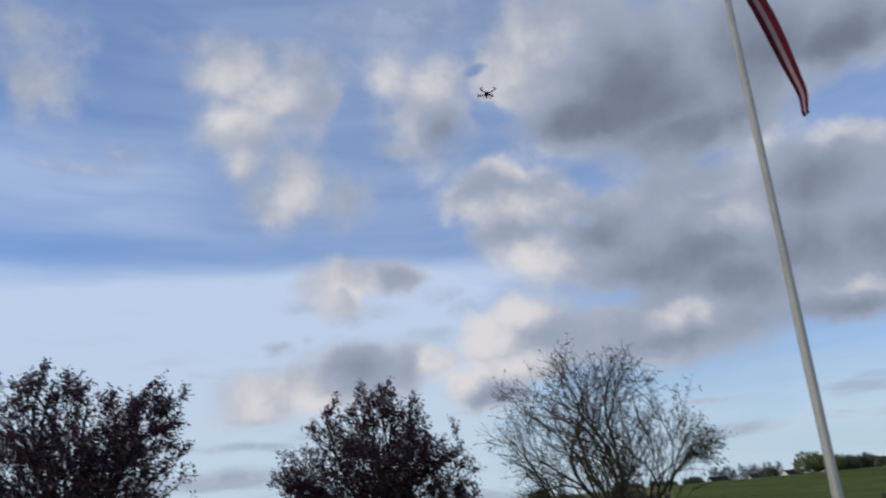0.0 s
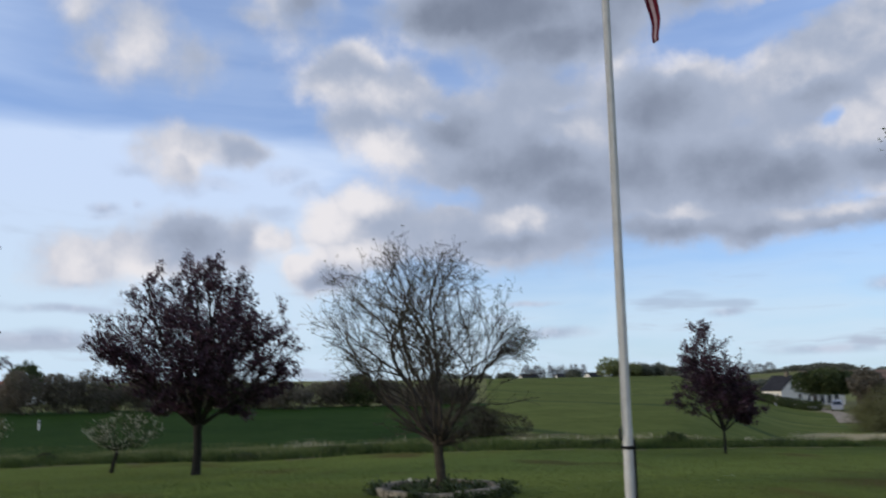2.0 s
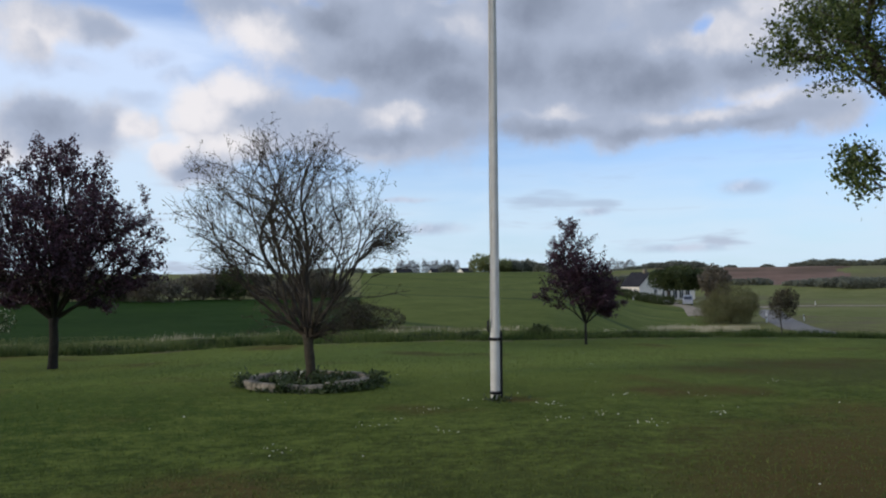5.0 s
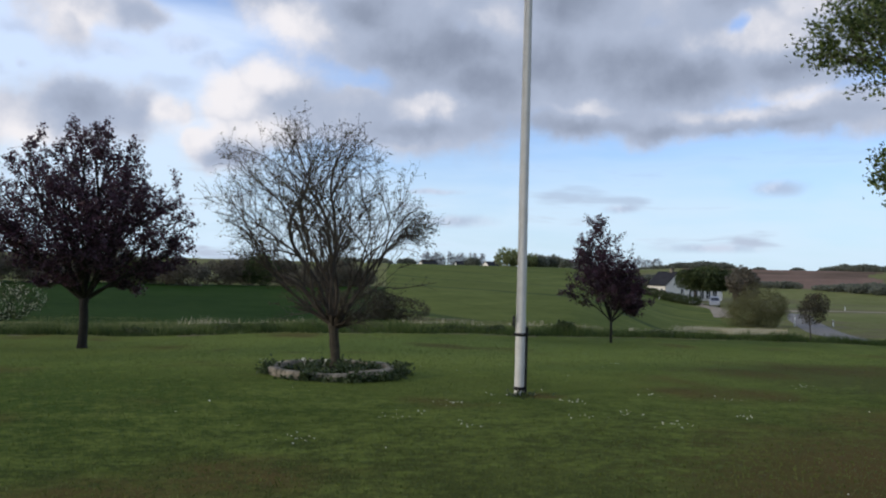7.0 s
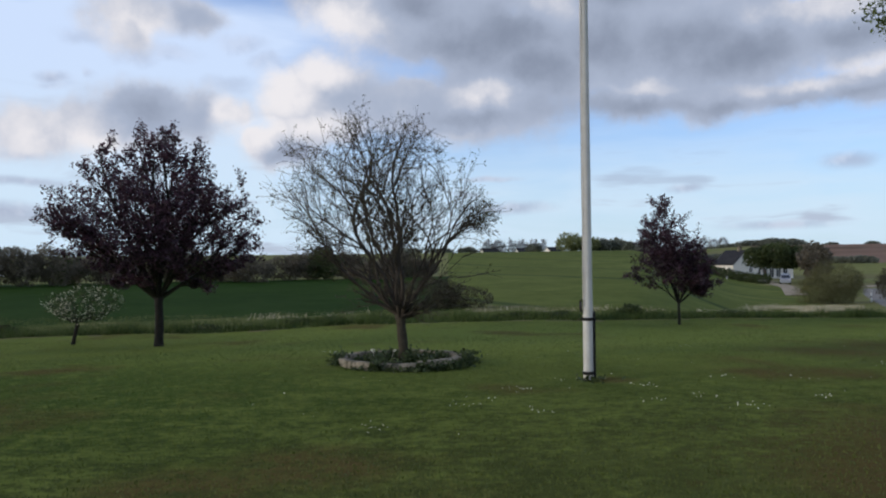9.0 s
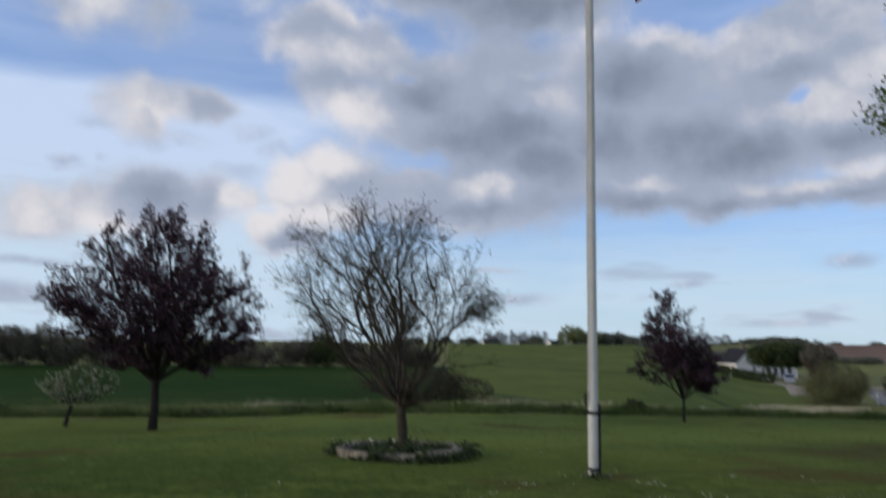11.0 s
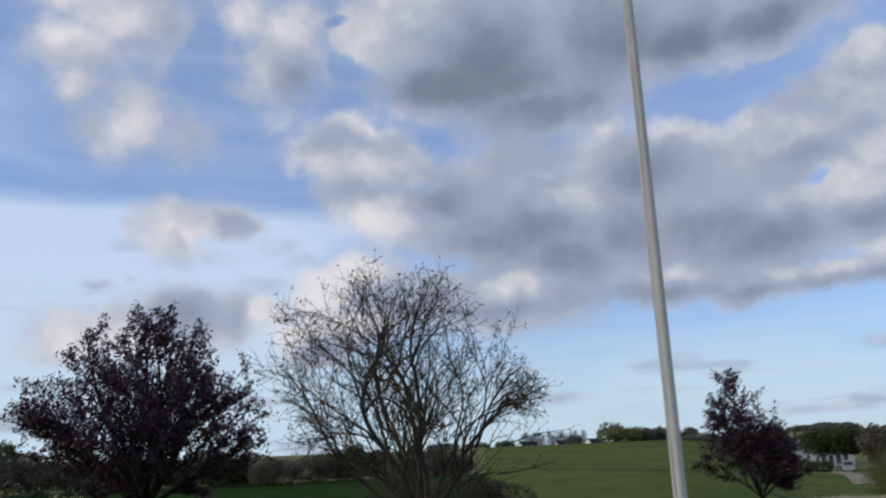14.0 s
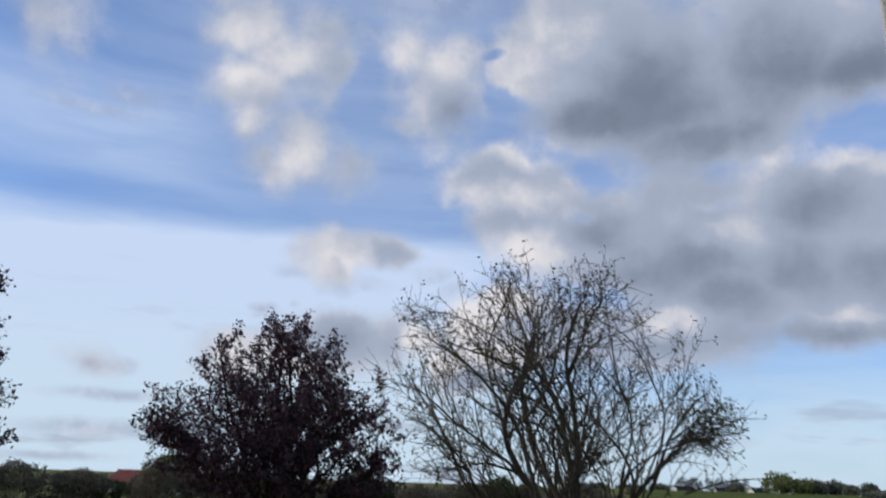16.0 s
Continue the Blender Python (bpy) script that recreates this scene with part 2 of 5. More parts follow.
    k.put(bl.inputs[0], lens_colour)
    last = bg.outputs[0]
    for f, shader in ((veil, bv), (k.math("MAXIMUM", k.math("MULTIPLY", lens, 0.72), k.math("MULTIPLY", wisps, 0.42)), bl), (cover, bc)):
        m = k.add("ShaderNodeMixShader")
        k.put(m.inputs[0], k.math("MINIMUM", f, 1.0, clamp=True))
        k.put(m.inputs[1], last)
        k.put(m.inputs[2], shader.outputs[0])
        last = m.outputs[0]
    k.put(k.add("ShaderNodeOutputWorld").inputs[0], last)


SKY_STRENGTH = 0.12
make_sky()
sun = new("sun", bpy.data.lights.new("sun", "SUN"))
sun.data.energy, sun.data.angle, sun.data.color = 1.4, radians(14), (1.0, 0.88, 0.74)
a, e = radians(SUN_AZ), radians(SUN_EL)
sun.matrix_world = look((0, 0, 40), (-20 * math.sin(a) * math.cos(e), -20 * math.cos(a) * math.cos(e), 40 - 20 * math.sin(e)))

# ---- materials ----
def material(name, low, high, scale=8.0, rough=0.8, metal=0.0, bump=0.0, fine=60.0, vary=0.0, glow_through=0.0, spec=0.3, contrast=0.2):
    """A surface of two colours mingled at two sizes, with relief; vary: how far single pieces differ; glow_through: light let through leaves."""
    m = bpy.data.materials.new(name)
    m.use_nodes = True
    k = Nodes(m.node_tree)
    where = k.add("ShaderNodeTexCoord").outputs["Object"]
    big = k.noise(where, scale, 4.0, 0.6)
    small = k.noise(where, scale * fine / 8.0, 3.0, 0.6)
    f = k.ramp(k.math("MULTIPLY_ADD", small, 0.45, k.math("MULTIPLY", big, 0.55)), 0.5 - contrast, 0.5 + contrast)
    if vary:
        island = k.add("ShaderNodeNewGeometry").outputs["Random Per Island"]
        f = k.math("MULTIPLY_ADD", k.math("SUBTRACT", island, 0.5), vary, f, clamp=True)
    colour = k.mix(f, low, high)
    s = k.add("ShaderNodeBsdfPrincipled")
    k.put(s.inputs["Base Color"], colour)
    k.put(s.inputs["Roughness"], k.math("MULTIPLY_ADD", small, 0.16, rough - 0.08))
    k.put(s.inputs["Metallic"], metal)
    k.put(s.inputs["Specular IOR Level"], spec)
    if bump:
        b = k.add("ShaderNodeBump")
        k.put(b.inputs["Strength"], bump)
        k.put(b.inputs["Distance"], 0.02)
        k.put(b.inputs["Height"], small)
        k.put(s.inputs["Normal"], b.outputs[0])
    last = s.outputs[0]
    if glow_through:
        t = k.add("ShaderNodeBsdfTranslucent")
        k.put(t.inputs[0], colour)
        mixer = k.add("ShaderNodeMixShader")
        k.put(mixer.inputs[0], glow_through)
        k.put(mixer.inputs[1], last)
        k.put(mixer.inputs[2], t.outputs[0])
        last = mixer.outputs[0]
    k.put(k.add("ShaderNodeOutputMaterial").inputs[0], last)
    return m


def ground_material(name, dark, light, patch, size, patch_at=0.62, fine=26.0, bump=0.5, rows=None, worn_spots=(), sheen=0.0, zones=()):
    """Turf or soil: tufts, broad drifts of colour, and worn patches of a third colour; rows: direction (degrees), spacing and colour of wheel tracks."""
    m = bpy.data.materials.new(name)
    m.use_nodes = True
    k = Nodes(m.node_tree)
    where = k.add("ShaderNodeTexCoord").outputs["Object"]
    drift = k.noise(where, 1.0 / size, 4.0, 0.6)
    tuft = k.noise(k.vec("MULTIPLY", where, (0.7, 1.0, 1.0)), 4.0 / size, 4.0, 0.65)
    grain = k.noise(where, fine, 4.0, 0.7)
    clump = k.noise(k.vec("MULTIPLY", where, (0.85, 1.0, 1.0)), 14.0 / size, 3.0, 0.6)
    f = k.math("ADD", k.math("MULTIPLY", drift, 0.24), k.math("ADD", k.math("MULTIPLY", tuft, 0.28), k.math("ADD", k.math("MULTIPLY", clump, 0.27), k.math("MULTIPLY", grain, 0.21))))
    colour = k.mix(k.ramp(f, 0.38, 0.62), dark, light)
    worn = k.ramp(k.math("MULTIPLY_ADD", grain, 0.25, k.noise(where, 0.45 / size, 3.0, 0.6)), patch_at, patch_at + 0.16)
    for sx, sy, sr in worn_spots:
        off = k.vec("LENGTH", k.vec("MULTIPLY", k.vec("SUBTRACT", where, (sx, sy, 0)), (1 / sr, 1 / sr, 0)), out=1)
        spot = k.ramp(k.math("ADD", k.math("MULTIPLY_ADD", tuft, 1.6, -0.8), k.math("MULTIPLY_ADD", grain, 0.9, -0.45 + 1.0)), 0.62, 1.15)
        worn = k.math("MAXIMUM", worn, k.math("MULTIPLY", spot, k.ramp(off, 1.15, 0.35)))
    for zx, zy, rx, ry, tint, strength in zones:
        off = k.vec("LENGTH", k.vec("MULTIPLY", k.vec("SUBTRACT", where, (zx, zy, 0)), (1 / rx, 1 / ry, 0)), out=1)
        there = k.ramp(k.math("ADD", off, k.math("ADD", k.math("MULTIPLY_ADD", tuft, 1.4, -0.7), k.math("ADD", k.math("MULTIPLY_ADD", clump, 1.6, -0.8), k.math("MULTIPLY_ADD", grain, 1.2, -0.6)))), 1.1, 0.5, 0.0, strength)
        colour = k.mix(there, colour, tint)
    colour = k.mix(k.math("MULTIPLY", worn, 0.8), colour, patch)
    if rows:
        angle, gap, tint = rows
        s = k.add("ShaderNodeSeparateXYZ")
        k.put(s.inputs[0], where)
        bend = k.math("MULTIPLY_ADD", k.noise(where, 0.02, 1.0, 0.3), 20.0, k.math("ADD", k.math("MULTIPLY", s.outputs[0], math.cos(radians(angle))), k.math("MULTIPLY", s.outputs[1], math.sin(radians(angle)))))
        near = k.math("ABSOLUTE", k.math("SUBTRACT", k.math("FRACT", k.math("DIVIDE", bend, gap)), 0.5))
        colour = k.mix(k.ramp(near, 0.05, 0.015, 0.0, 0.75), colour, tint)
    s = k.add("ShaderNodeBsdfPrincipled")
    k.put(s.inputs["Base Color"], colour)
    k.put(s.inputs["Roughness"], 0.9)
    k.put(s.inputs["Specular IOR Level"], 0.02)
    k.put(s.inputs["Sheen Weight"], sheen)
    k.put(s.inputs["Sheen Roughness"], 0.28)
    k.put(s.inputs["Sheen Tint"], (0.7, 0.92, 0.42, 1.0))
    b = k.add("ShaderNodeBump")
    k.put(b.inputs["Strength"], bump)
    k.put(b.inputs["Distance"], 0.05)
    k.put(b.inputs["Height"], k.math("ADD", grain, tuft))
    k.put(s.inputs["Normal"], b.outputs[0])
    k.put(k.add("ShaderNodeOutputMaterial").inputs[0], s.outputs[0])
    return m


# first zone: greener turf at the left with the trees' shade painted in
# second zone (thin brown turf) darker, third lighter: grazing sheen put into the colour
LAWN = ground_material("lawn_turf", (0.041, 0.061, 0.010), (0.156, 0.186, 0.039), (0.105, 0.066, 0.024), 1.5, 0.66, worn_spots=((4.7, 6.4, 1.8), (3.4, 5.4, 1.2), (8.8, 14.6, 1.6), (6.6, 13.2, 1.2), (6.0, 8.2, 1.3), (-0.7, 6.2, 0.8), (-1.5, 5.5, 0.8), (2.4, 10.1, 0.35)), sheen=0.02, zones=((-8.5, 13.0, 9.0, 9.5, (0.040, 0.076, 0.013), 0.78), (4.2, 3.9, 8.5, 4.6, (0.062, 0.060, 0.020), 0.5), (-1.0, 17.5, 15.0, 6.5, (0.190, 0.232, 0.048), 0.75), (5.2, 5.8, 2.8, 1.9, (0.115, 0.066, 0.024), 0.42), (9.0, 12.6, 3.4, 3.2, (0.070, 0.062, 0.024), 0.55)))
ROUGH = ground_material("rough_grass", (0.105, 0.120, 0.034), (0.24, 0.23, 0.09), (0.16, 0.135, 0.075), 2.5, 0.58)
CROP_DARK = ground_material("young_corn", (0.017, 0.041, 0.006), (0.031, 0.061, 0.011), (0.085, 0.11, 0.025), 18.0, 0.66, fine=3.0)
CROP_HILL = ground_material("hill_crop", (0.076, 0.102, 0.020), (0.168, 0.186, 0.050), (0.12, 0.14, 0.032), 30.0, 0.58, fine=2.0, rows=(25.0, 24.0, (0.04, 0.065, 0.022)))
MEADOW = ground_material("meadow", (0.135, 0.150, 0.045), (0.23, 0.23, 0.085), (0.17, 0.15, 0.075), 26.0, 0.6, fine=2.0)
PLOUGH = ground_material("ploughed_soil", (0.18, 0.112, 0.078), (0.27, 0.175, 0.125), (0.11, 0.08, 0.05), 30.0, 0.6, fine=1.5)
SAND = ground_material("sandy_track", (0.29, 0.235, 0.165), (0.43, 0.36, 0.265), (0.2, 0.18, 0.1), 4.0, 0.66, fine=8.0)
ASPHALT = ground_material("asphalt", (0.20, 0.185, 0.162), (0.28, 0.26, 0.228), (0.10, 0.10, 0.11), 3.0, 0.7, fine=30.0, bump=0.2)
SOIL = ground_material("flower_bed_soil", (0.025, 0.02, 0.014), (0.05, 0.04, 0.028), (0.03, 0.05, 0.02), 0.4, 0.55, fine=40.0)
BLADE = material("grass_blade", (0.060, 0.088, 0.016), (0.152, 0.182, 0.038), 2.0, 0.6, vary=0.9, glow_through=0.25)
BLADE_ROUGH = material("rank_grass_blade", (0.026, 0.054, 0.010), (0.100, 0.140, 0.030), 0.8, 0.65, vary=0.7, glow_through=0.2)
BLADE_PALE = material("pale_rough_blade", (0.050, 0.080, 0.018), (0.160, 0.185, 0.062), 0.8, 0.65, vary=0.8, glow_through=0.2)
STRAW = material("dry_reed", (0.33, 0.30, 0.20), (0.60, 0.55, 0.40), 3.0, 0.8, vary=0.9)
PETAL = material("white_petal", (0.62, 0.59, 0.44), (0.78, 0.76, 0.60), 20.0, 0.7, vary=0.5, glow_through=0.25)
BARK_DARK = material("dark_plum_bark", (0.012, 0.011, 0.009), (0.034, 0.030, 0.024), 9.0, 0.85, bump=0.8)
BARK_GREY = material("grey_brown_bark", (0.05, 0.042, 0.034), (0.14, 0.12, 0.095), 12.0, 0.85, bump=0.8)
BARK_BARE = material("dark_furrowed_bark", (0.029, 0.025, 0.016), (0.090, 0.076, 0.051), 12.0, 0.9, bump=0.8)
TWIG = material("twig_bark", (0.026, 0.021, 0.016), (0.085, 0.068, 0.050), 9.0, 0.8, bump=0.3)
LEAF_PLUM = material("plum_leaf", (0.017, 0.008, 0.013), (0.110, 0.052, 0.077), 3.0, 0.38, vary=0.9, glow_through=0.3)
LEAF_BUD = material("opening_bud", (0.045, 0.042, 0.018), (0.125, 0.12, 0.055), 5.0, 0.6, vary=0.9, glow_through=0.25)
LEAF_LIME = material("beech_leaf", (0.034, 0.060, 0.015), (0.20, 0.25, 0.08), 1.6, 0.5, vary=1.0, glow_through=0.42)
LEAF_SPRING = material("spring_leaf", (0.15, 0.18, 0.07), (0.34, 0.36, 0.16), 2.0, 0.6, vary=0.8, glow_through=0.5)
LEAF_DARK = material("dark_green_leaf", (0.036, 0.056, 0.019), (0.105, 0.130, 0.045), 0.8, 0.6, vary=0.8, glow_through=0.35)
LEAF_OLIVE = material("willow_leaf", (0.098, 0.100, 0.040), (0.205, 0.200, 0.082), 0.7, 0.6, vary=0.8, glow_through=0.25)
LEAF_BROWN = material("bare_hedge_twig", (0.125, 0.112, 0.080), (0.235, 0.205, 0.15), 0.6, 0.8, vary=0.6, glow_through=0.45)
LEAF_BUSH = material("brown_bush_twig", (0.042, 0.038, 0.022), (0.110, 0.095, 0.058), 0.6, 0.8, vary=0.9)
# distance haze put into the leaf colour, which is paler and greyer for it
LEAF_FAR = material("hazed_wood_leaf", (0.14, 0.155, 0.115), (0.23, 0.24, 0.18), 0.2, 0.8, vary=0.5, glow_through=0.4)
# far poplars carry their haze in this pale bluish base colour
LEAF_HAZED = material("hazed_bare_poplar", (0.34, 0.355, 0.37), (0.48, 0.495, 0.51), 0.2, 0.9, vary=0.6, glow_through=0.5)
PLANT = material("bed_plant_leaf", (0.030, 0.050, 0.016), (0.088, 0.115, 0.040), 6.0, 0.55, vary=0.8, glow_through=0.25)
PAINT_POLE = material("weathered_white_paint", (0.52, 0.50, 0.45), (0.70, 0.69, 0.64), 5.0, 0.5, bump=0.08, contrast=0.3)
IRON = material("black_iron", (0.015, 0.015, 0.016), (0.04, 0.038, 0.036), 14.0, 0.5, metal=0.6, bump=0.2)
ROPE = material("halyard_rope", (0.32, 0.30, 0.27), (0.48, 0.46, 0.42), 40.0, 0.9)
RED = material("red_cloth", (0.12, 0.009, 0.020), (0.20, 0.016, 0.030), 6.0, 0.85, glow_through=0.3)
WHITE_CLOTH = material("faded_pink_cloth", (0.46, 0.33, 0.35), (0.60, 0.46, 0.47), 6.0, 0.85, glow_through=0.3)
STONE = material("mossy_concrete", (0.040, 0.042, 0.022), (0.36, 0.305, 0.225), 2.6, 0.9, bump=0.8, contrast=0.16)
DRONE = material("dark_plastic", (0.010, 0.010, 0.012), (0.022, 0.022, 0.025), 30.0, 0.45)
RENDERED = material("white_render", (0.76, 0.72, 0.64), (0.86, 0.82, 0.74), 0.6, 0.9, bump=0.1)
SLATE = material("dark_slate", (0.022, 0.022, 0.025), (0.045, 0.045, 0.050), 0.8, 0.9, bump=0.3, spec=0.08)
TILE = material("red_roof_tile", (0.16, 0.042, 0.030), (0.25, 0.075, 0.05), 0.9, 0.8, bump=0.3)
GLASS = material("window_glass", (0.012, 0.014, 0.018), (0.03, 0.034, 0.04), 0.5, 0.12, spec=0.8)
WOOD_DARK = material("dark_door_wood", (0.03, 0.024, 0.02), (0.06, 0.05, 0.04), 2.0, 0.7)
CAR_WHITE = material("white_car_paint", (0.66, 0.67, 0.68), (0.74, 0.75, 0.76), 1.0, 0.25, spec=0.6)
CAR_GREY = material("silver_car_paint", (0.30, 0.32, 0.35), (0.38, 0.40, 0.44), 1.0, 0.3, metal=0.4, spec=0.6)
TYRE = material("tyre_rubber", (0.012, 0.012, 0.012), (0.025, 0.025, 0.025), 12.0, 0.8)
LAMP_GLASS = material("lamp_glass", (0.45, 0.42, 0.38), (0.6, 0.55, 0.5), 9.0, 0.2, spec=0.6)
PLASTIC_WHITE = material("white_marker_plastic", (0.66, 0.66, 0.62), (0.78, 0.78, 0.74), 6.0, 0.6)
REFLECTOR = material("dark_band", (0.02, 0.02, 0.02), (0.04, 0.04, 0.04), 9.0, 0.5)

# ---- tools for building ----
def mesh_of(name, verts, faces, mats=(), smooth=False, index=None):
    """A mesh from arrays; all faces have the same number of corners."""
    verts, faces = np.asarray(verts, np.float32).reshape(-1, 3), np.asarray(faces, np.int32)
    me = bpy.data.meshes.new(name)
    n, c = faces.shape
    me.vertices.add(len(verts))
    me.vertices.foreach_set("co", verts.ravel())
    me.loops.add(n * c)
    me.loops.foreach_set("vertex_index", faces.ravel())
    me.polygons.add(n)
    me.polygons.foreach_set("loop_start", np.arange(0, n * c, c, dtype=np.int32))
    for m in mats:
        me.materials.append(m)
    if smooth:
        me.polygons.foreach_set("use_smooth", np.ones(n, bool))
    if index is not None:
        me.polygons.foreach_set("material_index", np.asarray(index, np.int32))
    me.update(calc_edges=True)
    return me


def part(name, bm, mat, parent=None, label=""):
    """Links a bmesh, or a mesh, as one object under a thing or a part."""
    if isinstance(bm, bmesh.types.BMesh):
        me = bpy.data.meshes.new(name)
        bm.to_mesh(me)
        bm.free()
    else:
        me = bm
    if mat is not None and not me.materials:
        me.materials.append(mat)
    ob = new(name, me)
    if parent is not None:
        ob.parent = parent
    return tagged(ob, label)


def thing(name, place, label, category, group="", kind="", turn=0.0):
    ob = new(name)
    ob.empty_display_size = 0.2
    ob.matrix_basis = pose(*place, 0, 0, turn)
    return tagged(ob, label, category, group, kind)


class Shape:
    """Gathers verts and quads or triangles (triangles are quads' halves) for one mesh."""

    def __init__(self):
        self.v, self.f, self.n = [], [], 0

    def add(self, verts, faces):
        verts = np.asarray(verts, float).reshape(-1, 3)
        self.v.append(verts)
        self.f.append(np.asarray(faces, int) + self.n)
        self.n += len(verts)

    def tube(self, pts, radii, sides=5):
        pts, radii = np.asarray(pts, float), np.asarray(radii, float)
        tang = np.gradient(pts, axis=0)
        tang /= np.linalg.norm(tang, axis=1)[:, None] + 1e-9
        ref = np.where(np.abs(tang[:, 2:3]) > 0.9, [[1.0, 0, 0]], [[0, 0, 1.0]])
        u = np.cross(tang, ref)
        u /= np.linalg.norm(u, axis=1)[:, None] + 1e-9
        w = np.cross(tang, u)
        a = np.arange(sides) * 2 * np.pi / sides
        ring = pts[:, None] + radii[:, None, None] * (np.cos(a)[None, :, None] * u[:, None] + np.sin(a)[None, :, None] * w[:, None])
        i, j = np.meshgrid(np.arange(len(pts) - 1), np.arange(sides), indexing="ij")
        k = (j + 1) % sides
        self.add(ring, np.stack([i * sides + j, i * sides + k, (i + 1) * sides + k, (i + 1) * sides + j], -1).reshape(-1, 4))

    def leaves(self, rng, places, size, spread=0.35, droop=0.0, slim=0.55):
        """Folded leaves of four corners with any turn."""
        n = len(places)
        s = size * rng.uniform(1 - spread, 1 + spread, (n, 1))
        d = rng.normal(size=(n, 3))
        d[:, 2] -= droop
        d /= np.linalg.norm(d, axis=1)[:, None]
        e = np.cross(d, rng.normal(size=(n, 3)))
        e /= np.linalg.norm(e, axis=1)[:, None] + 1e-9
        up = np.cross(d, e)
        v = np.stack([places, places + 0.5 * s * d + slim * 0.5 * s * e + 0.1 * s * up, places + s * d, places + 0.5 * s * d - slim * 0.5 * s * e + 0.1 * s * up], 1)
        self.add(v, np.arange(4 * n).reshape(-1, 4))

    def mesh(self, name, mats=(), smooth=False):
        return mesh_of(name, np.concatenate(self.v), np.concatenate(self.f), mats, smooth)


def box(bm, size, at=(0, 0, 0), bevel=0.0, turn=0.0):
    made = bmesh.ops.create_cube(bm, size=1.0, matrix=Matrix.Translation(at) @ Matrix.Rotation(radians(turn), 4, "Z") @ Matrix.Diagonal((*size, 1)))
    if bevel:
        edges = list({e for v in made["verts"] for e in v.link_edges})
        bmesh.ops.bevel(bm, geom=edges, offset=bevel, segments=2, affect="EDGES", profile=0.5)
    return bm


def round_bar(profile, sides=24):
    """A turned shape from (radius, height) pairs."""
    s = Shape()
    a = np.arange(sides) * 2 * np.pi / sides
    v = np.array([[(r * np.cos(t), r * np.sin(t), z) for t in a] for r, z in profile])
    i, j = np.meshgrid(np.arange(len(profile) - 1), np.arange(sides), indexing="ij")
    k = (j + 1) % sides
    s.add(v, np.stack([i * sides + j, i * sides + k, (i + 1) * sides + k, (i + 1) * sides + j], -1).reshape(-1, 4))
    return s


def inside(rng, n, lumps, rim=0.6):
    """Places inside a union of ellipsoids (centre, half axes), more of them near the rim."""
    vol = np.array([r[0] * r[1] * r[2] for _, r in lumps]) ** 0.7
    pick = rng.choice(len(lumps), n, p=vol / vol.sum())
    d = rng.normal(size=(n, 3))
    d /= np.linalg.norm(d, axis=1)[:, None]
    rad = np.where(rng.random(n) < rim, rng.uniform(0.78, 1.04, n), rng.uniform(0.2, 1.0, n) ** 0.6)
    c, r = np.array([l[0] for l in lumps], float)[pick], np.array([l[1] for l in lumps], float)[pick]
    return c + d * rad[:, None] * r


def ragged(rng, places, middle, amount):
    """Pushes places in and out from the middle, so that the rim is uneven."""
    middle = np.array(middle, float)
    return middle + (places - middle) * (1 + amount * rng.normal(size=(len(places), 1)).clip(-1.6, 1.6))


def gappy(places, size, keep, seed):
    """Leaves out places in patches, so that sky shows through."""
    n = np.array([noise.noise(Vector(p) / size + Vector((seed, 0.3 * seed, 0))) for p in places])
    return places[n > keep]


def grow(rng, fork, trunk_dir, limb_ends, targets, lift=0.3, wiggle=0.05, steps=5, cone=1.3, limb_lift=0.08):
    """A branching skeleton: limbs from the fork to limb_ends, then twigs, each from the nearest branch inside it.
    Gives places, parents, the limb each belongs to, and the paths."""
    pos, parent, limb, way, paths = [np.array(fork, float)], [-1], [-1], [np.array(trunk_dir, float)], []
    arr = np.zeros((len(limb_ends) * 12 + len(targets) * (steps + 1) + 5, 3))
    dirs = np.zeros_like(arr)
    arr[0], dirs[0] = pos[0], way[0]
    count = 1
    away = np.zeros(len(arr))

    def reach(start, target, which, k, bend, lift):
        nonlocal count
        p0, d0 = arr[start], dirs[start]
        gap = np.linalg.norm(target - p0)
        mid = p0 + d0 * gap * bend
        end_lift = target - np.array([0, 0, lift * gap])
        ids, last = [start], start
        for s in range(1, k + 1):
            t = s / k
            q = (1 - t) ** 3 * p0 + 3 * (1 - t) ** 2 * t * mid + 3 * (1 - t) * t**2 * end_lift + t**3 * target
            if s < k:
                q = q + rng.normal(size=3) * wiggle * gap * 0.35
            arr[count] = q
            d = q - arr[last]
            dirs[count] = d / (np.linalg.norm(d) + 1e-9)
            away[count] = np.linalg.norm(q - arr[0])
            parent.append(last)
            limb.append(which)
            ids.append(count)
            last = count
            count += 1
        paths.append(ids)

    for n, e in enumerate(limb_ends):
        reach(0, np.array(e, float), n, 9, 0.12, limb_lift)
    far = np.linalg.norm(targets - arr[0], axis=1)
    for t in targets[np.argsort(far)]:
        off = t - arr[1:count]
        gap = np.linalg.norm(off, axis=1) + 1e-6
        turn = (off * dirs[1:count]).sum(1) / gap
        cost = gap * (1 + cone * (1 - turn)) + 10 * (away[1:count] > 0.9 * np.linalg.norm(t - arr[0]))
        near = 1 + int(np.argmin(cost))
        reach(near, t, limb[near], steps, 0.3, lift)
    return arr[:count], np.array(parent), np.array(limb), paths


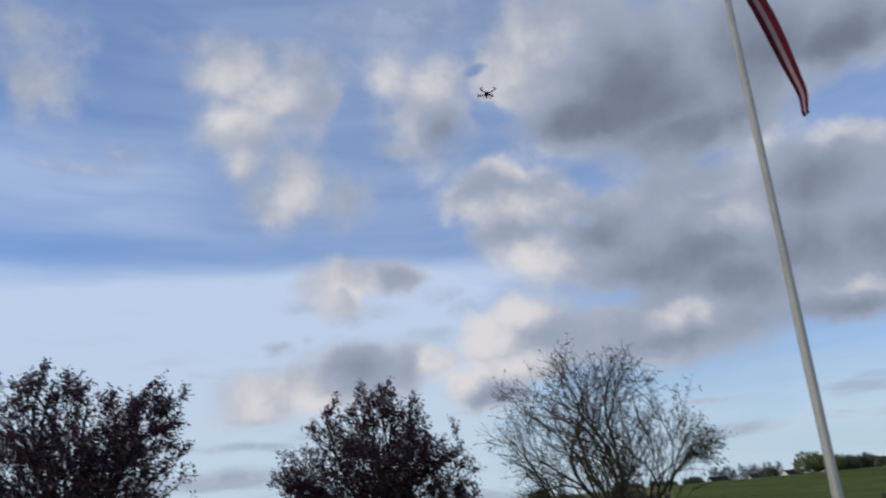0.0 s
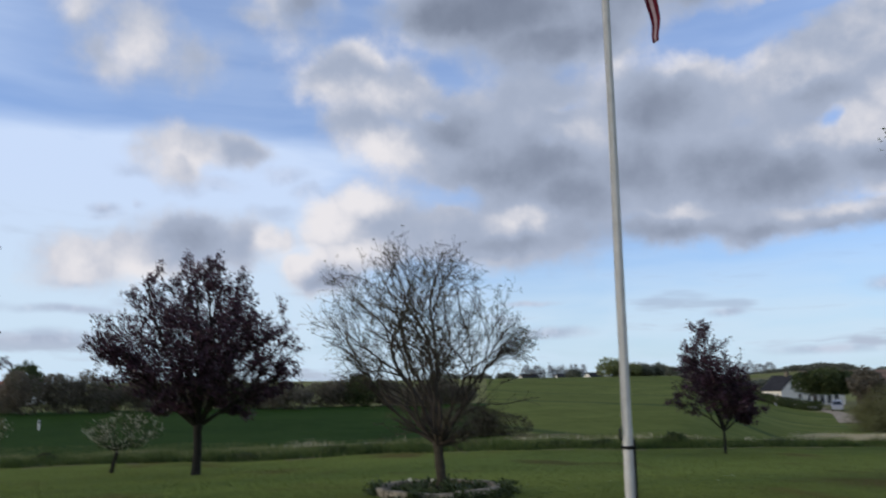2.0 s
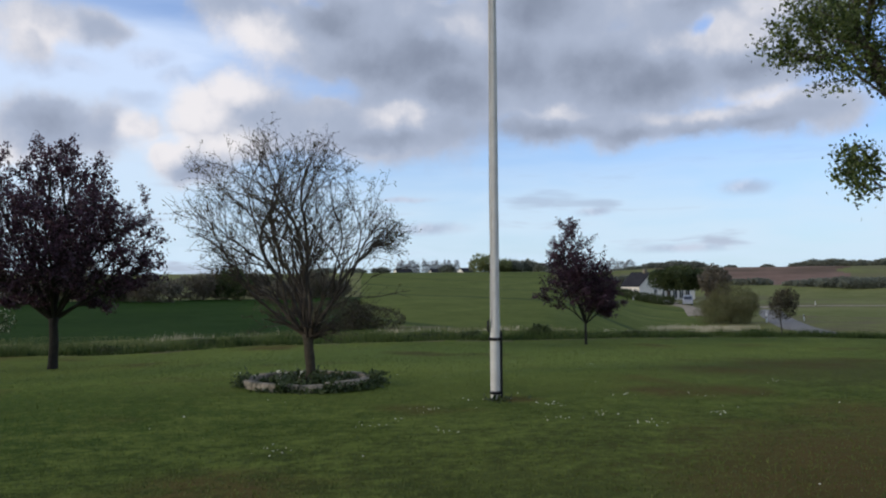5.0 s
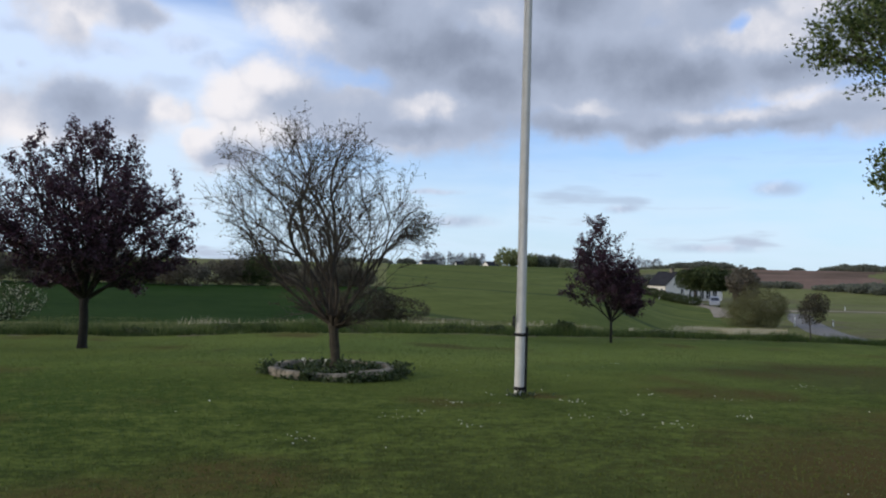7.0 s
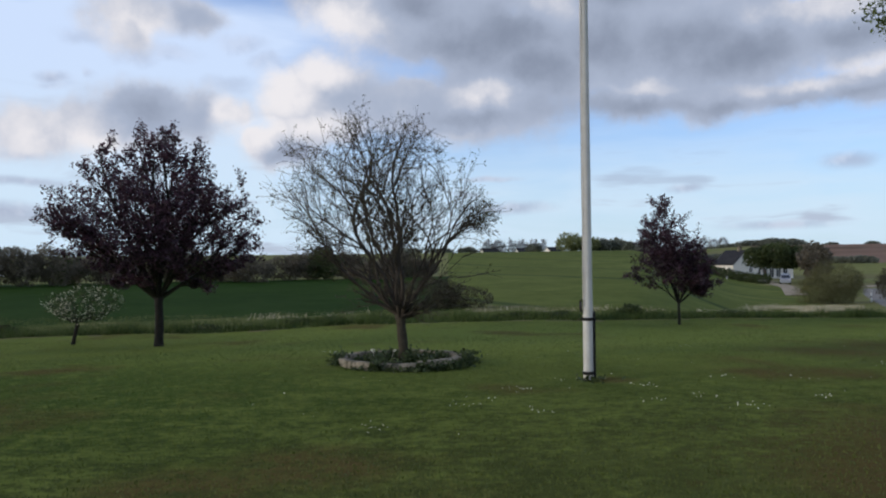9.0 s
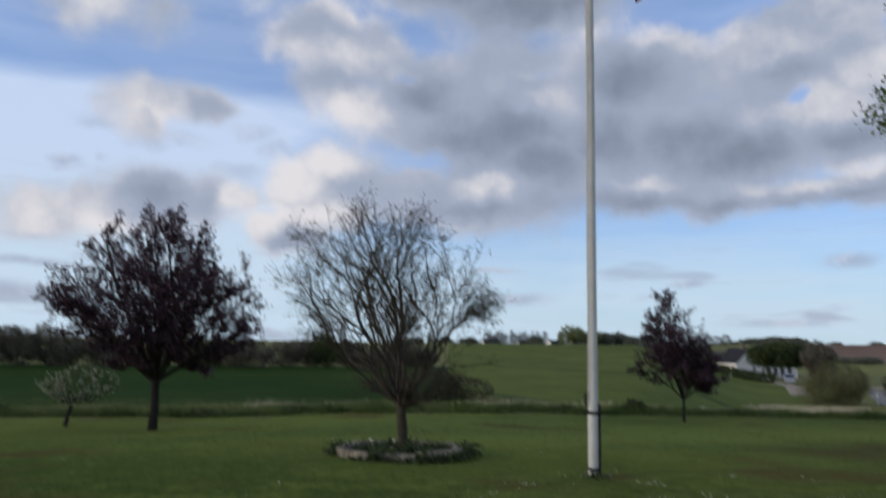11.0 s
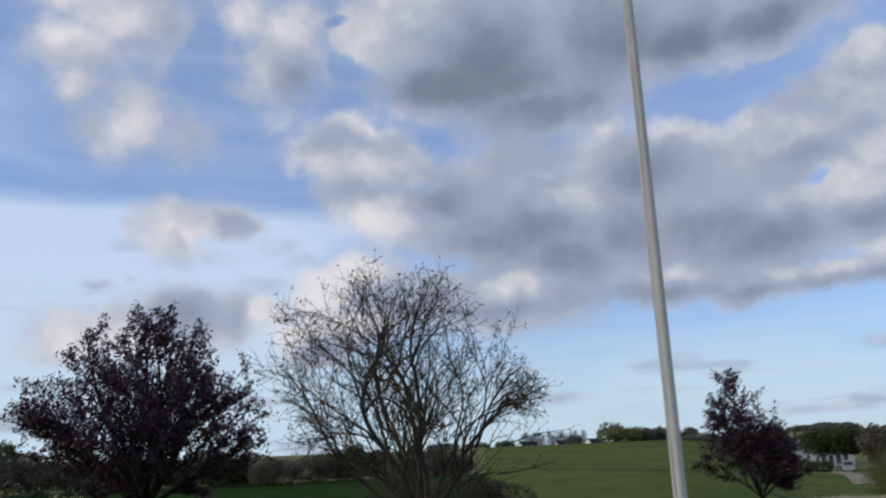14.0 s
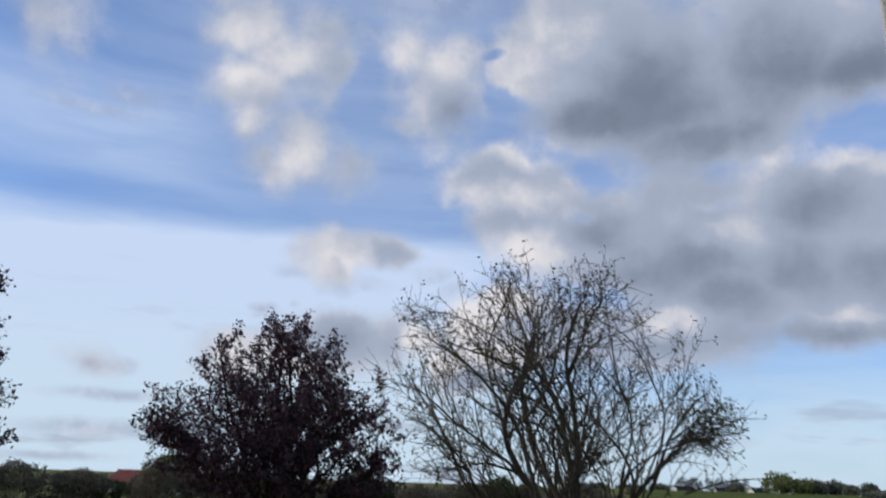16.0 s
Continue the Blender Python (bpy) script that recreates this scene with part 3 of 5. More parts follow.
def thickness(parent, paths, base, twig, power=0.5):
    """Radii by how much hangs on each place."""
    load = np.zeros(len(parent))
    for ids in paths:
        load[ids[-1]] += 1
    for n in range(len(parent) - 1, 0, -1):
        load[parent[n]] += load[n] if n else 0
    return np.maximum(base * (load / load[0]) ** power, twig)


def tree(name, place, label, category, bark, trunk_path, trunk_r, limbs, targets, leaf=None, twig=0.006, seed=1, lift=0.25, wiggle=0.06, leaf_size=0.07, per_twig=18, cluster=0.14, droop=0.0, group="", cone=1.3, branch_bark=None, power=0.5, leaf_name="foliage", leaf_label="", skip=0.0, limb_lift=0.08):
    """A tree with a trunk, its limbs with their twigs, and its leaves."""
    rng = np.random.default_rng(seed)
    t = thing(name, place, label, category, group)
    path = np.array(trunk_path, float)
    fork = path[-1]
    arr, parent, limb, paths = grow(rng, fork, (0, 0, 1), limbs, targets, lift, wiggle, cone=cone, limb_lift=limb_lift)
    rad = thickness(parent, paths, trunk_r * 0.85, twig, power)
    s = Shape()
    n = len(path)
    fine = np.array([path[0] + (path[-1] - path[0]) * 0 for _ in range(1)])
    steps = np.linspace(0, n - 1, 12)
    fine = np.stack([np.interp(steps, np.arange(n), path[:, c]) for c in range(3)], 1)
    z = (fine[:, 2] - fine[0, 2]) / max(fine[-1, 2] - fine[0, 2], 1e-6)
    fine[1:-1] += rng.normal(size=(10, 3)) * trunk_r * 0.06
    flare = trunk_r * (1.0 + 0.55 * np.exp(-z * 9) - 0.12 * z)
    flare[-1] *= 1.05
    s.tube(fine, flare, 14)
    s.tube([fork - (0, 0, trunk_r * 0.6), fork, fork + (0, 0, trunk_r * 0.5)], [trunk_r * 0.95, trunk_r * 1.1, trunk_r * 0.55], 12)
    part("trunk", s.mesh("trunk", [bark], True), bark, t)
    for n in range(len(limbs)):
        s = Shape()
        mine = [ids for ids in paths if limb[ids[-1]] == n]
        for ids in mine:
            r = rad[ids].copy()
            r[0] = min(r[0], r[1] * 1.25)
            r[-1] *= 0.55
            s.tube(arr[ids], r, 6 if r[0] > 0.02 else 4)
        part("limb", s.mesh("limb", [branch_bark or bark], True), None, t)
    if leaf is not None:
        s = Shape()
        for ids in paths:
            if rng.random() < skip:
                continue
            m = int(per_twig * rng.uniform(0.5, 1.5))
            along = arr[ids[-1]] + (arr[ids[max(-4, -len(ids))]] - arr[ids[-1]]) * rng.uniform(0, 1, (m, 1)) ** 1.3
            s.leaves(rng, along + rng.normal(size=(m, 3)) * cluster * 0.5, leaf_size, droop=droop)
        part(leaf_name, s.mesh(leaf_name, [leaf]), None, t, leaf_label)
    return t


def bush(name, place, label, category, lumps, leaf, size, count, seed=1, group="", stem=BARK_GREY, core=True, core_mat=None, slim=0.6, rim=0.85, turn=0.0, trunk=0.0):
    """A shrub or far tree: short stems, a dense inside and an uneven rim of leaf sprays."""
    rng = np.random.default_rng(seed)
    t = thing(name, place, label, category, group, turn=turn)
    low = min(c[2] - r[2] for c, r in lumps)
    for _ in range(1 if trunk else 3):
        c, r = lumps[rng.integers(len(lumps))]
        top = np.array(c) + rng.normal(size=3) * np.array(r) * 0.25
        foot = np.array([c[0] * 0.5, c[1] * 0.5, -0.15]) + rng.normal(size=3) * (0.02, 0.02, 0) * np.array(r)
        w = trunk or max(0.02, 0.02 * r[2])
        s = Shape()
        s.tube([foot, foot * 0.5 + top * 0.5 + rng.normal(size=3) * 0.05, top], [w, w * 0.7, w * 0.3], 6)
        part("stem" if not trunk else "trunk", s.mesh("stem", [stem], True), None, t)
    s = Shape()
    at = inside(rng, count, lumps, rim)
    lumpy = np.array([noise.noise(Vector(p) * (1.6 / lumps[0][1][0])) for p in at])
    centre = np.mean([c for c, _ in lumps], axis=0)
    at = centre + (at - centre) * (1 + 0.34 * lumpy)[:, None]
    at = at[(at[:, 2] > (0.0 if not trunk else low))]
    s.leaves(rng, at, size, 0.5, slim=slim)
    part("foliage", s.mesh("foliage", [leaf]), None, t)
    return t

# ---- the ground: a lawn on a rise, a rough verge, fields that dip and climb to the far ridge ----
def step(a, b, x):
    t = np.clip((np.asarray(x, float) - a) / (b - a), 0, 1)
    return t * t * (3 - 2 * t)


def height(x, y):
    """The ground's height at a place."""
    x, y = np.asarray(x, float), np.asarray(y, float)
    r, az = np.hypot(x, y), np.degrees(np.arctan2(x, y))
    lawn = -0.28 * step(12, 22, r) - 0.16 * step(-1, -6, x) * step(10, 18, r)
    left = lawn - 0.85 * step(23, 44, r) + 0.95 * step(46, 90, r) + 4.9 * step(90, 300, r) - 9.0 * step(320, 900, r)
    right = lawn - 2.9 * step(24, 62, r) + 3.0 * step(185, 268, r) + 7.6 * step(262, 420, r) + 2.0 * step(430, 900, r) - 8 * step(900, 2000, r)
    w = step(14.5, 23.5, az) * step(140, 100, az)
    bumps = 0.02 * np.sin(0.9 * x + 0.3 * y) * np.sin(0.7 * y - 0.2 * x) * step(2, 8, r)
    return left * (1 - w) + right * w + bumps


def lawn_edge(x):
    """How far the mown lawn reaches."""
    return 23.2 + 0.09 * np.asarray(x, float) - 0.004 * np.asarray(x, float) ** 2 * (np.asarray(x, float) > 0) + 0.25 * np.sin(0.7 * np.asarray(x, float)) + 0.12 * np.sin(2.3 * np.asarray(x, float))


def lay_ground():
    az = np.radians(np.concatenate([np.arange(-180, -60, 6.0), np.arange(-60, 60, 0.4), np.arange(60, 180, 6.0)]))
    r = np.concatenate([[0.0], 0.4 * 1.026 ** np.arange(345)])
    n, m = len(r), len(az)
    R, A = np.meshgrid(r, az, indexing="ij")
    X, Y = R * np.sin(A), R * np.cos(A)
    v = np.stack([X, Y, height(X, Y)], -1).reshape(-1, 3)
    i, j = np.meshgrid(np.arange(n - 1), np.arange(m), indexing="ij")
    k = (j + 1) % m
    f = np.stack([i * m + j, (i + 1) * m + j, (i + 1) * m + k, i * m + k], -1).reshape(-1, 4)[:, ::-1]
    c = v[f].mean(1)
    cx, cy, cr, ca = c[:, 0], c[:, 1], np.hypot(c[:, 0], c[:, 1]), np.degrees(np.arctan2(c[:, 0], c[:, 1]))
    zone = np.full(len(f), 1)
    zone[(cy < lawn_edge(cx)) & (cr < 60)] = 0
    zone[(cr > 60) & (cy < 0)] = 4
    left_far = 93.0
    zone[(cr > 42 + 1.2 * np.sin(ca * 0.8)) & (ca < 3) & (ca > -75)] = 2
    zone[(cr > left_far) & (ca < 2) & (ca > -75)] = 4
    rim = 19.5 + 7.0 * step(200, 108, cr) + 0.4 * np.sin(cr * 0.11)
    zone[(cr > 50 - 0.4 * ca) & (ca >= 2) & (ca < rim)] = 3
    zone[(cr > 112 + 2 * np.sin(ca)) & (ca >= rim)] = 4
    zone[(cr > 262) & (ca >= 22.5) & (ca < 34.0 + 0.4 * np.sin(cr * 0.1))] = 5
    zone[(cr > 520) & (ca >= 19)] = 4
    ground = new("ground", mesh_of("ground", v, f, [LAWN, ROUGH, CROP_DARK, CROP_HILL, MEADOW, PLOUGH], True, zone))
    tagged(ground, "mown lawn running into rough grass, green fields and a ploughed hill", "ground", kind="structure")


lay_ground()


def strip(name, line, width, mat, label, category, lift=0.03):
    """A track laid on the ground along a line of places."""
    line = np.array(line, float)
    t = np.linspace(0, len(line) - 1, 60)
    p = np.stack([np.interp(t, np.arange(len(line)), line[:, c]) for c in range(2)], 1)
    for _ in range(4):
        p[1:-1] = (p[:-2] + p[1:-1] + p[2:]) / 3
    d = np.gradient(p, axis=0)
    d /= np.linalg.norm(d, axis=1)[:, None]
    side = np.stack([d[:, 1], -d[:, 0]], 1)
    cols = np.linspace(-0.5, 0.5, 7)
    q = p[:, None] + side[:, None] * cols[None, :, None] * width
    z = height(q[..., 0], q[..., 1]) + lift + 0.04 * (1 - 4 * cols**2)
    v = np.concatenate([q, z[..., None]], -1)
    i, j = np.meshgrid(np.arange(59), np.arange(6), indexing="ij")
    f = np.stack([i * 7 + j, i * 7 + j + 1, (i + 1) * 7 + j + 1, (i + 1) * 7 + j], -1).reshape(-1, 4)
    return tagged(new(name, mesh_of(name, v.reshape(-1, 3), f, [mat], True)), label, category, kind="structure")


strip("road", [(40.5, 44), (39.5, 52), (40.2, 60), (43.7, 72), (49, 83.5), (56, 98), (66, 116)], 3.2, ASPHALT, "narrow grey asphalt lane curving through the dip", "road")
strip("farm_track", [(46, 98), (52, 112), (58, 126), (62.5, 140), (65, 152), (70, 160)], 2.6, SAND, "pale gravel yard and drive before the farmhouse", "track", 0.04)
strip("field_path", [(64, 122), (78, 131), (92, 128), (120, 118)], 4.5, SAND, "pale sandy field path along a meadow", "path", 0.05)


def blades(name, n, place, tall, wide, mat, label, seed, lean=0.35):
    """Grass: one bent blade at each place."""
    rng = np.random.default_rng(seed)
    p = place(rng, n)
    p = np.column_stack([p, height(p[:, 0], p[:, 1]) - 0.01])
    n = len(p)
    h = tall(rng, p)[:, None]
    a = rng.uniform(0, 2 * np.pi, n)
    side = np.column_stack([np.cos(a), np.sin(a), 0 * a]) * wide * rng.uniform(0.6, 1.4, (n, 1))
    b = rng.uniform(0, 2 * np.pi, n)
    tip = p + np.column_stack([np.cos(b) * lean, np.sin(b) * lean, np.ones(n)]) * h
    v = np.stack([p - side, p + side, tip], 1)
    ob = new(name, mesh_of(name, v, np.arange(3 * n).reshape(-1, 3), [mat]))
    return tagged(ob, label, "grass", kind="stuff")


def on_lawn(rng, n):
    r, a = 4.0 + 19.0 * rng.random(n) ** 1.1, np.radians(rng.uniform(-34, 42, n))
    return np.column_stack([r * np.sin(a), r * np.cos(a)])


def on_verge(rng, n):
    x = rng.uniform(-24, 30, n)
    return np.column_stack([x, lawn_edge(x) + 0.2 + 2.2 * rng.random(n) ** 1.3])


def past_verge(rng, n):
    x = rng.uniform(-30, 42, n)
    return np.column_stack([x, lawn_edge(x) + 2.0 + 20 * rng.random(n) ** 1.4])


def reed_belt(rng, n):
    x = rng.choice([-7.0, -4.5, 3.5, 6.0, 8.5, 12.0], n // 20) + rng.normal(size=n // 20) * 0.9
    near = np.column_stack([x, lawn_edge(x) + 17 + rng.normal(size=len(x)) * 1.2])
    deg = 29 - 10 * rng.random(n - n // 20) ** 1.3
    a, r = np.radians(deg), 51 + 29 * step(18, 24, deg) + rng.normal(size=len(deg)) * 2.4
    return np.concatenate([near, np.column_stack([r * np.sin(a), r * np.cos(a)])])


def clumpy(low, high, size):
    def tall(rng, p):
        c = np.array([noise.noise(Vector((q[0] / size, q[1] / size, 3.1))) for q in p])
        return np.clip(low + (high - low) * (0.5 + 0.9 * c), low * 0.6, high * 1.2) * rng.uniform(0.6, 1.2, len(p))
    return tall


blades("lawn_grass", 170000, on_lawn, lambda rng, p: rng.uniform(0.012, 0.036, len(p)), 0.006, BLADE, "short mown lawn grass", 3, 0.6)
blades("verge_grass", 42000, on_verge, clumpy(0.05, 0.34, 0.9), 0.011, BLADE_ROUGH, "dark rank grass and nettles along the lawn's edge", 4)
blades("rough_grass", 60000, past_verge, clumpy(0.05, 0.22, 1.5), 0.014, BLADE_PALE, "uneven rough grass between lawn and fields", 5)
blades("reeds", 13000, reed_belt, lambda rng, p: rng.uniform(0.12, 0.4, len(p)) * np.array([max(0.12, 0.5 + 1.3 * noise.noise(Vector((q[0] / 3.0, q[1] / 3.0, 1.7)))) for q in p]), 0.02, STRAW, "pale dry reeds and straw in the rough grass", 6)

# ---- the lawn's trees ----
def shoot(rng, start, way, long, thick, rise, wiggle, stop=None, steps=None):
    """One growing stem: it wanders, turns upwards by rise, and ends at its length or where stop() says so. Gives places and radii."""
    n = steps or max(4, int(long / 0.085))
    p, w = np.array(start, float), np.array(way, float)
    w /= np.linalg.norm(w)
    bend, out = rng.normal(size=3) * wiggle, [np.array(start, float)]
    for _ in range(n):
        bend = 0.55 * bend + rng.normal(size=3) * wiggle
        w = w + bend + np.array((0, 0, rise))
        w /= np.linalg.norm(w)
        p = p + w * long / n
        out.append(p.copy())
        if stop is not None and len(out) > 3 and stop(p):
            break
    out = np.array(out)
    return out, thick * np.linspace(1.0, 0.42, len(out))


def sideways(rng, way, angle, least=-1.0):
    """A way that leaves the given one at an angle (degrees), to any side, climbing at least so much."""
    way = way / np.linalg.norm(way)
    off = np.cross(way, rng.normal(size=3))
    off /= np.linalg.norm(off) + 1e-9
    out = way * math.cos(radians(angle)) + off * math.sin(radians(angle))
    return np.array((out[0], out[1], max(out[2], least)))


def bare_tree():
    """The budding tree in the stone ring: a short trunk, dark limbs that fan out with old pruning knobs, long upright shoots and short spurs."""
    rng = np.random.default_rng(11)
    middle, half, fork = np.array((-0.42, 0, 1.95)), np.array((1.80, 1.55, 1.68)), np.array((-0.02, 0, 0.64))
    t = thing("bare_tree", (-0.2, 12.25, 0.02), "short-trunked tree with a dome of bare budding twigs", "tree")
    s = Shape()
    z = np.linspace(-0.1, 0.66, 12)
    s.tube(np.column_stack([0.02 - 0.055 * z + 0.006 * np.sin(z * 9), 0.006 * np.cos(z * 7), z]), 0.074 * (1.0 + 0.5 * np.exp(-(z + 0.1) * 11) - 0.05 * z) * (1 + 0.03 * np.sin(z * 23)), 14)
    s.tube([fork - (0, 0, 0.07), fork, fork + (0, 0, 0.06)], [0.07, 0.085, 0.04], 12)
    part("trunk", s.mesh("trunk", [BARK_BARE], True), BARK_BARE, t)
    tips = []

    def outside(edge):
        return lambda p: (np.abs((p - middle) / half) ** 1.75).sum() > edge**1.75 or np.hypot(p[0], p[1]) > 0.30 + 0.86 * (p[2] - 0.62)

    # the rise and the turn of each limb, in degrees; the lowest ones spread wide
    plan = [(84, 0), (76, 200), (70, 335), (68, 110), (60, 178), (60, 15), (58, 255), (56, 75), (52, 300), (50, 150), (48, 222), (47, 352), (44, 190), (43, 40), (45, 275), (42, 120), (41, 325)]
    for lift, turn in plan:
        e, a = radians(lift + rng.uniform(-4, 4)), radians(turn + rng.uniform(-12, 12))
        way = np.array((math.cos(a) * math.cos(e) - 0.04, math.sin(a) * math.cos(e), math.sin(e)))
        s = Shape()
        root = 0.023 * rng.uniform(0.75, 1.25) + 0.010 * (lift > 55)
        limb, rad = shoot(rng, fork - (0, 0, rng.uniform(0.0, 0.08)), way, 2.6, root, rng.uniform(-0.014, 0.010), 0.062, outside(rng.uniform(0.72, 0.88)))
        s.tube(limb, rad, 8)
        if rng.random() < 0.5:
            k = len(limb) * 2 // 3
            s.tube(limb[k] + np.outer((-0.05, -0.02, 0.02, 0.05), limb[k] - limb[k - 1]) * 10 * 0.11, rad[k] * np.array((1.0, 1.75, 1.6, 0.9)), 8)
        boughs = [(limb, rad, 0.58)]
        for _ in range(7):
            k = rng.integers(len(limb) // 5, max(len(limb) // 5 + 1, len(limb) - 2))
            d = limb[k + 1] - limb[k]
            path, r2 = shoot(rng, limb[k], sideways(rng, d, rng.uniform(20, 42)), rng.uniform(1.0, 1.9), rad[k] * 0.6, 0.012, 0.078, outside(rng.uniform(0.84, 0.97)))
            s.tube(path, r2, 6)
            boughs.append((path, r2, 0.38))
        for path, r1, first in boughs:
            for _ in range(8 if first > 0.4 else 7):
                k = rng.integers(int(len(path) * first), len(path))
                k = min(max(k, 1), len(path) - 1)
                d = path[k] - path[k - 1]
                if path[k][2] < 1.3 and rng.random() < 0.75:
                    continue
                long = rng.uniform(0.45, 1.15)
                twig, r2 = shoot(rng, path[k], sideways(rng, d, rng.uniform(12, 42)), long, max(min(r1[k] * 0.6, 0.0062), 0.0037), rng.uniform(-0.02, 0.05), 0.075, outside(rng.uniform(0.82, 1.0)))
                s.tube(twig, r2, 5)
                tips.append(twig[-1])
                for _ in range(rng.integers(3, 7)):
                    j = rng.integers(1, len(twig))
                    spur, r3 = shoot(rng, twig[j], sideways(rng, twig[j] - twig[j - 1], rng.uniform(30, 70)), rng.uniform(0.07, 0.26), 0.003, 0.05, 0.09, None, 4)
                    s.tube(spur, r3, 4)
                    tips.append(spur[-1])
        part("limb", s.mesh("limb", [TWIG], True), None, t)
    # the long curled shoot on top and the stray ones at the sides
    for start, way, long in (((-0.62, 0, 2.5), (-0.12, 0, 1), 1.1), ((-0.5, 0.1, 2.9), (-0.5, 0, 0.9), 0.7), ((0.9, 0, 1.5), (1, 0, 0.3), 0.8), ((0.8, -0.2, 1.2), (1, 0.1, 0.15), 0.7), ((-1.0, 0.1, 2.0), (-1, 0, 0.5), 0.8), ((-0.9, 0.2, 1.75), (-1, 0, 0.3), 0.8), ((-0.8, -0.3, 1.5), (-1, 0, 0.2), 0.7), ((0.8, 0.2, 1.9), (1, 0, 0.5), 0.7)):
        path, rad = shoot(rng, start, way, long, 0.008, -0.02, 0.05)
        s = Shape()
        s.tube(path, rad, 5)
        tips.extend(path[-4:])
        for _ in range(7):
            k = rng.integers(2, len(path))
            spur, rad = shoot(rng, path[k], sideways(rng, path[k] - path[k - 1], rng.uniform(25, 55)), rng.uniform(0.12, 0.4), 0.0035, 0.03, 0.08, None, 5)
            s.tube(spur, rad, 4)
            tips.append(spur[-1])
        part("shoot", s.mesh("shoot", [TWIG], True), None, t)
    s = Shape()
    tips = np.array(tips)
    near = np.repeat(tips, rng.integers(0, 4, len(tips)), axis=0)
    s.leaves(rng, near + rng.normal(size=near.shape) * 0.016, 0.034)
    part("bud_spray", s.mesh("bud_spray", [LEAF_BUD]), None, t, "small olive opening buds and leaves")


def plum(place, lumps, fork, trunk_r, limbs, boughs, twigs, seed, label, leaf_size=0.072, thick=25, hem=1.4):
    """A plum tree: limbs that fan out from a low fork, boughs and twigs that turn up, and purple leaves set along every twig."""
    rng = np.random.default_rng(seed)
    t = thing("plum_tree", place, label, "tree", "plum trees on the lawn")
    c, half = np.array([l[0] for l in lumps], float), np.array([l[1] for l in lumps], float)
    top = float((c[:, 2] + half[:, 2]).max())

    def outside(edge):
        low = c[:, 2].min()
        return lambda p: np.sqrt((((np.array((p[0], p[1], max(p[2], low))) - c) / half) ** 2).sum(1)).min() > edge or p[2] < fork - 0.05 or (edge > 0.82 and p[2] < hem + 0.28 * math.hypot(p[0], p[1]))

    s = Shape()
    z = np.linspace(-0.12, fork + 0.03, 12)
    s.tube(np.column_stack([trunk_r * 0.12 * np.sin(z * 5 + seed), trunk_r * 0.12 * np.cos(z * 4), z]), trunk_r * (1.0 + 0.45 * np.exp(-(z + 0.12) * 9) - 0.1 * z / fork), 14)
    s.tube([(0, 0, fork - trunk_r), (0, 0, fork), (0, 0, fork + trunk_r * 0.7)], [trunk_r * 0.95, trunk_r * 1.15, trunk_r * 0.5], 12)
    part("trunk", s.mesh("trunk", [BARK_DARK], True), None, t)
    leaves = []
    for n in range(limbs):
        e = radians((34, 66, 46, 84, 38, 60, 75, 52)[n % 8] + rng.uniform(-5, 5))
        a = 2.39996 * n + rng.uniform(-0.25, 0.25)
        way = np.array((math.cos(a) * math.cos(e), math.sin(a) * math.cos(e), math.sin(e)))
        s = Shape()
        limb, rad = shoot(rng, (0, 0, fork - rng.uniform(0, 0.06)), way, top * 0.95, trunk_r * rng.uniform(0.36, 0.52), 0.004, 0.05, outside(rng.uniform(0.60, 0.80)), 16)
        s.tube(limb, rad, 7)
        for _ in range(boughs):
            k = rng.integers(2, max(3, len(limb)))
            bough, r2 = shoot(rng, limb[k], sideways(rng, limb[k] - limb[k - 1], rng.uniform(22, 50), 0.12), top * rng.uniform(0.24, 0.46), max(rad[k] * 0.55, 0.006), 0.02 if e > 0.7 else -0.01, 0.07, outside(rng.uniform(0.84, 0.97)), 9)
            s.tube(bough, r2, 5)
            for _ in range(twigs):
                k2 = rng.integers(1, len(bough))
                twig, r3 = shoot(rng, bough[k2], sideways(rng, bough[k2] - bough[k2 - 1], rng.uniform(15, 55), -0.1), top * rng.uniform(0.06, 0.16), 0.0045, 0.05, 0.08, outside(rng.uniform(0.95, 1.06)), 6)
                s.tube(twig, r3, 4)
                m = int(thick * rng.uniform(0.5, 1.4))
                f = rng.uniform(0.1, 1.05, m) * (len(twig) - 1)
                i = np.minimum(f.astype(int), len(twig) - 2)
                leaves.append(twig[i] + (twig[i + 1] - twig[i]) * (f - i)[:, None] + rng.normal(size=(m, 3)) * leaf_size * 0.55)
        part("limb", s.mesh("limb", [BARK_DARK], True), None, t)
    s = Shape()
    s.leaves(rng, np.concatenate(leaves), leaf_size)
    part("foliage", s.mesh("foliage", [LEAF_PLUM]), None, t)


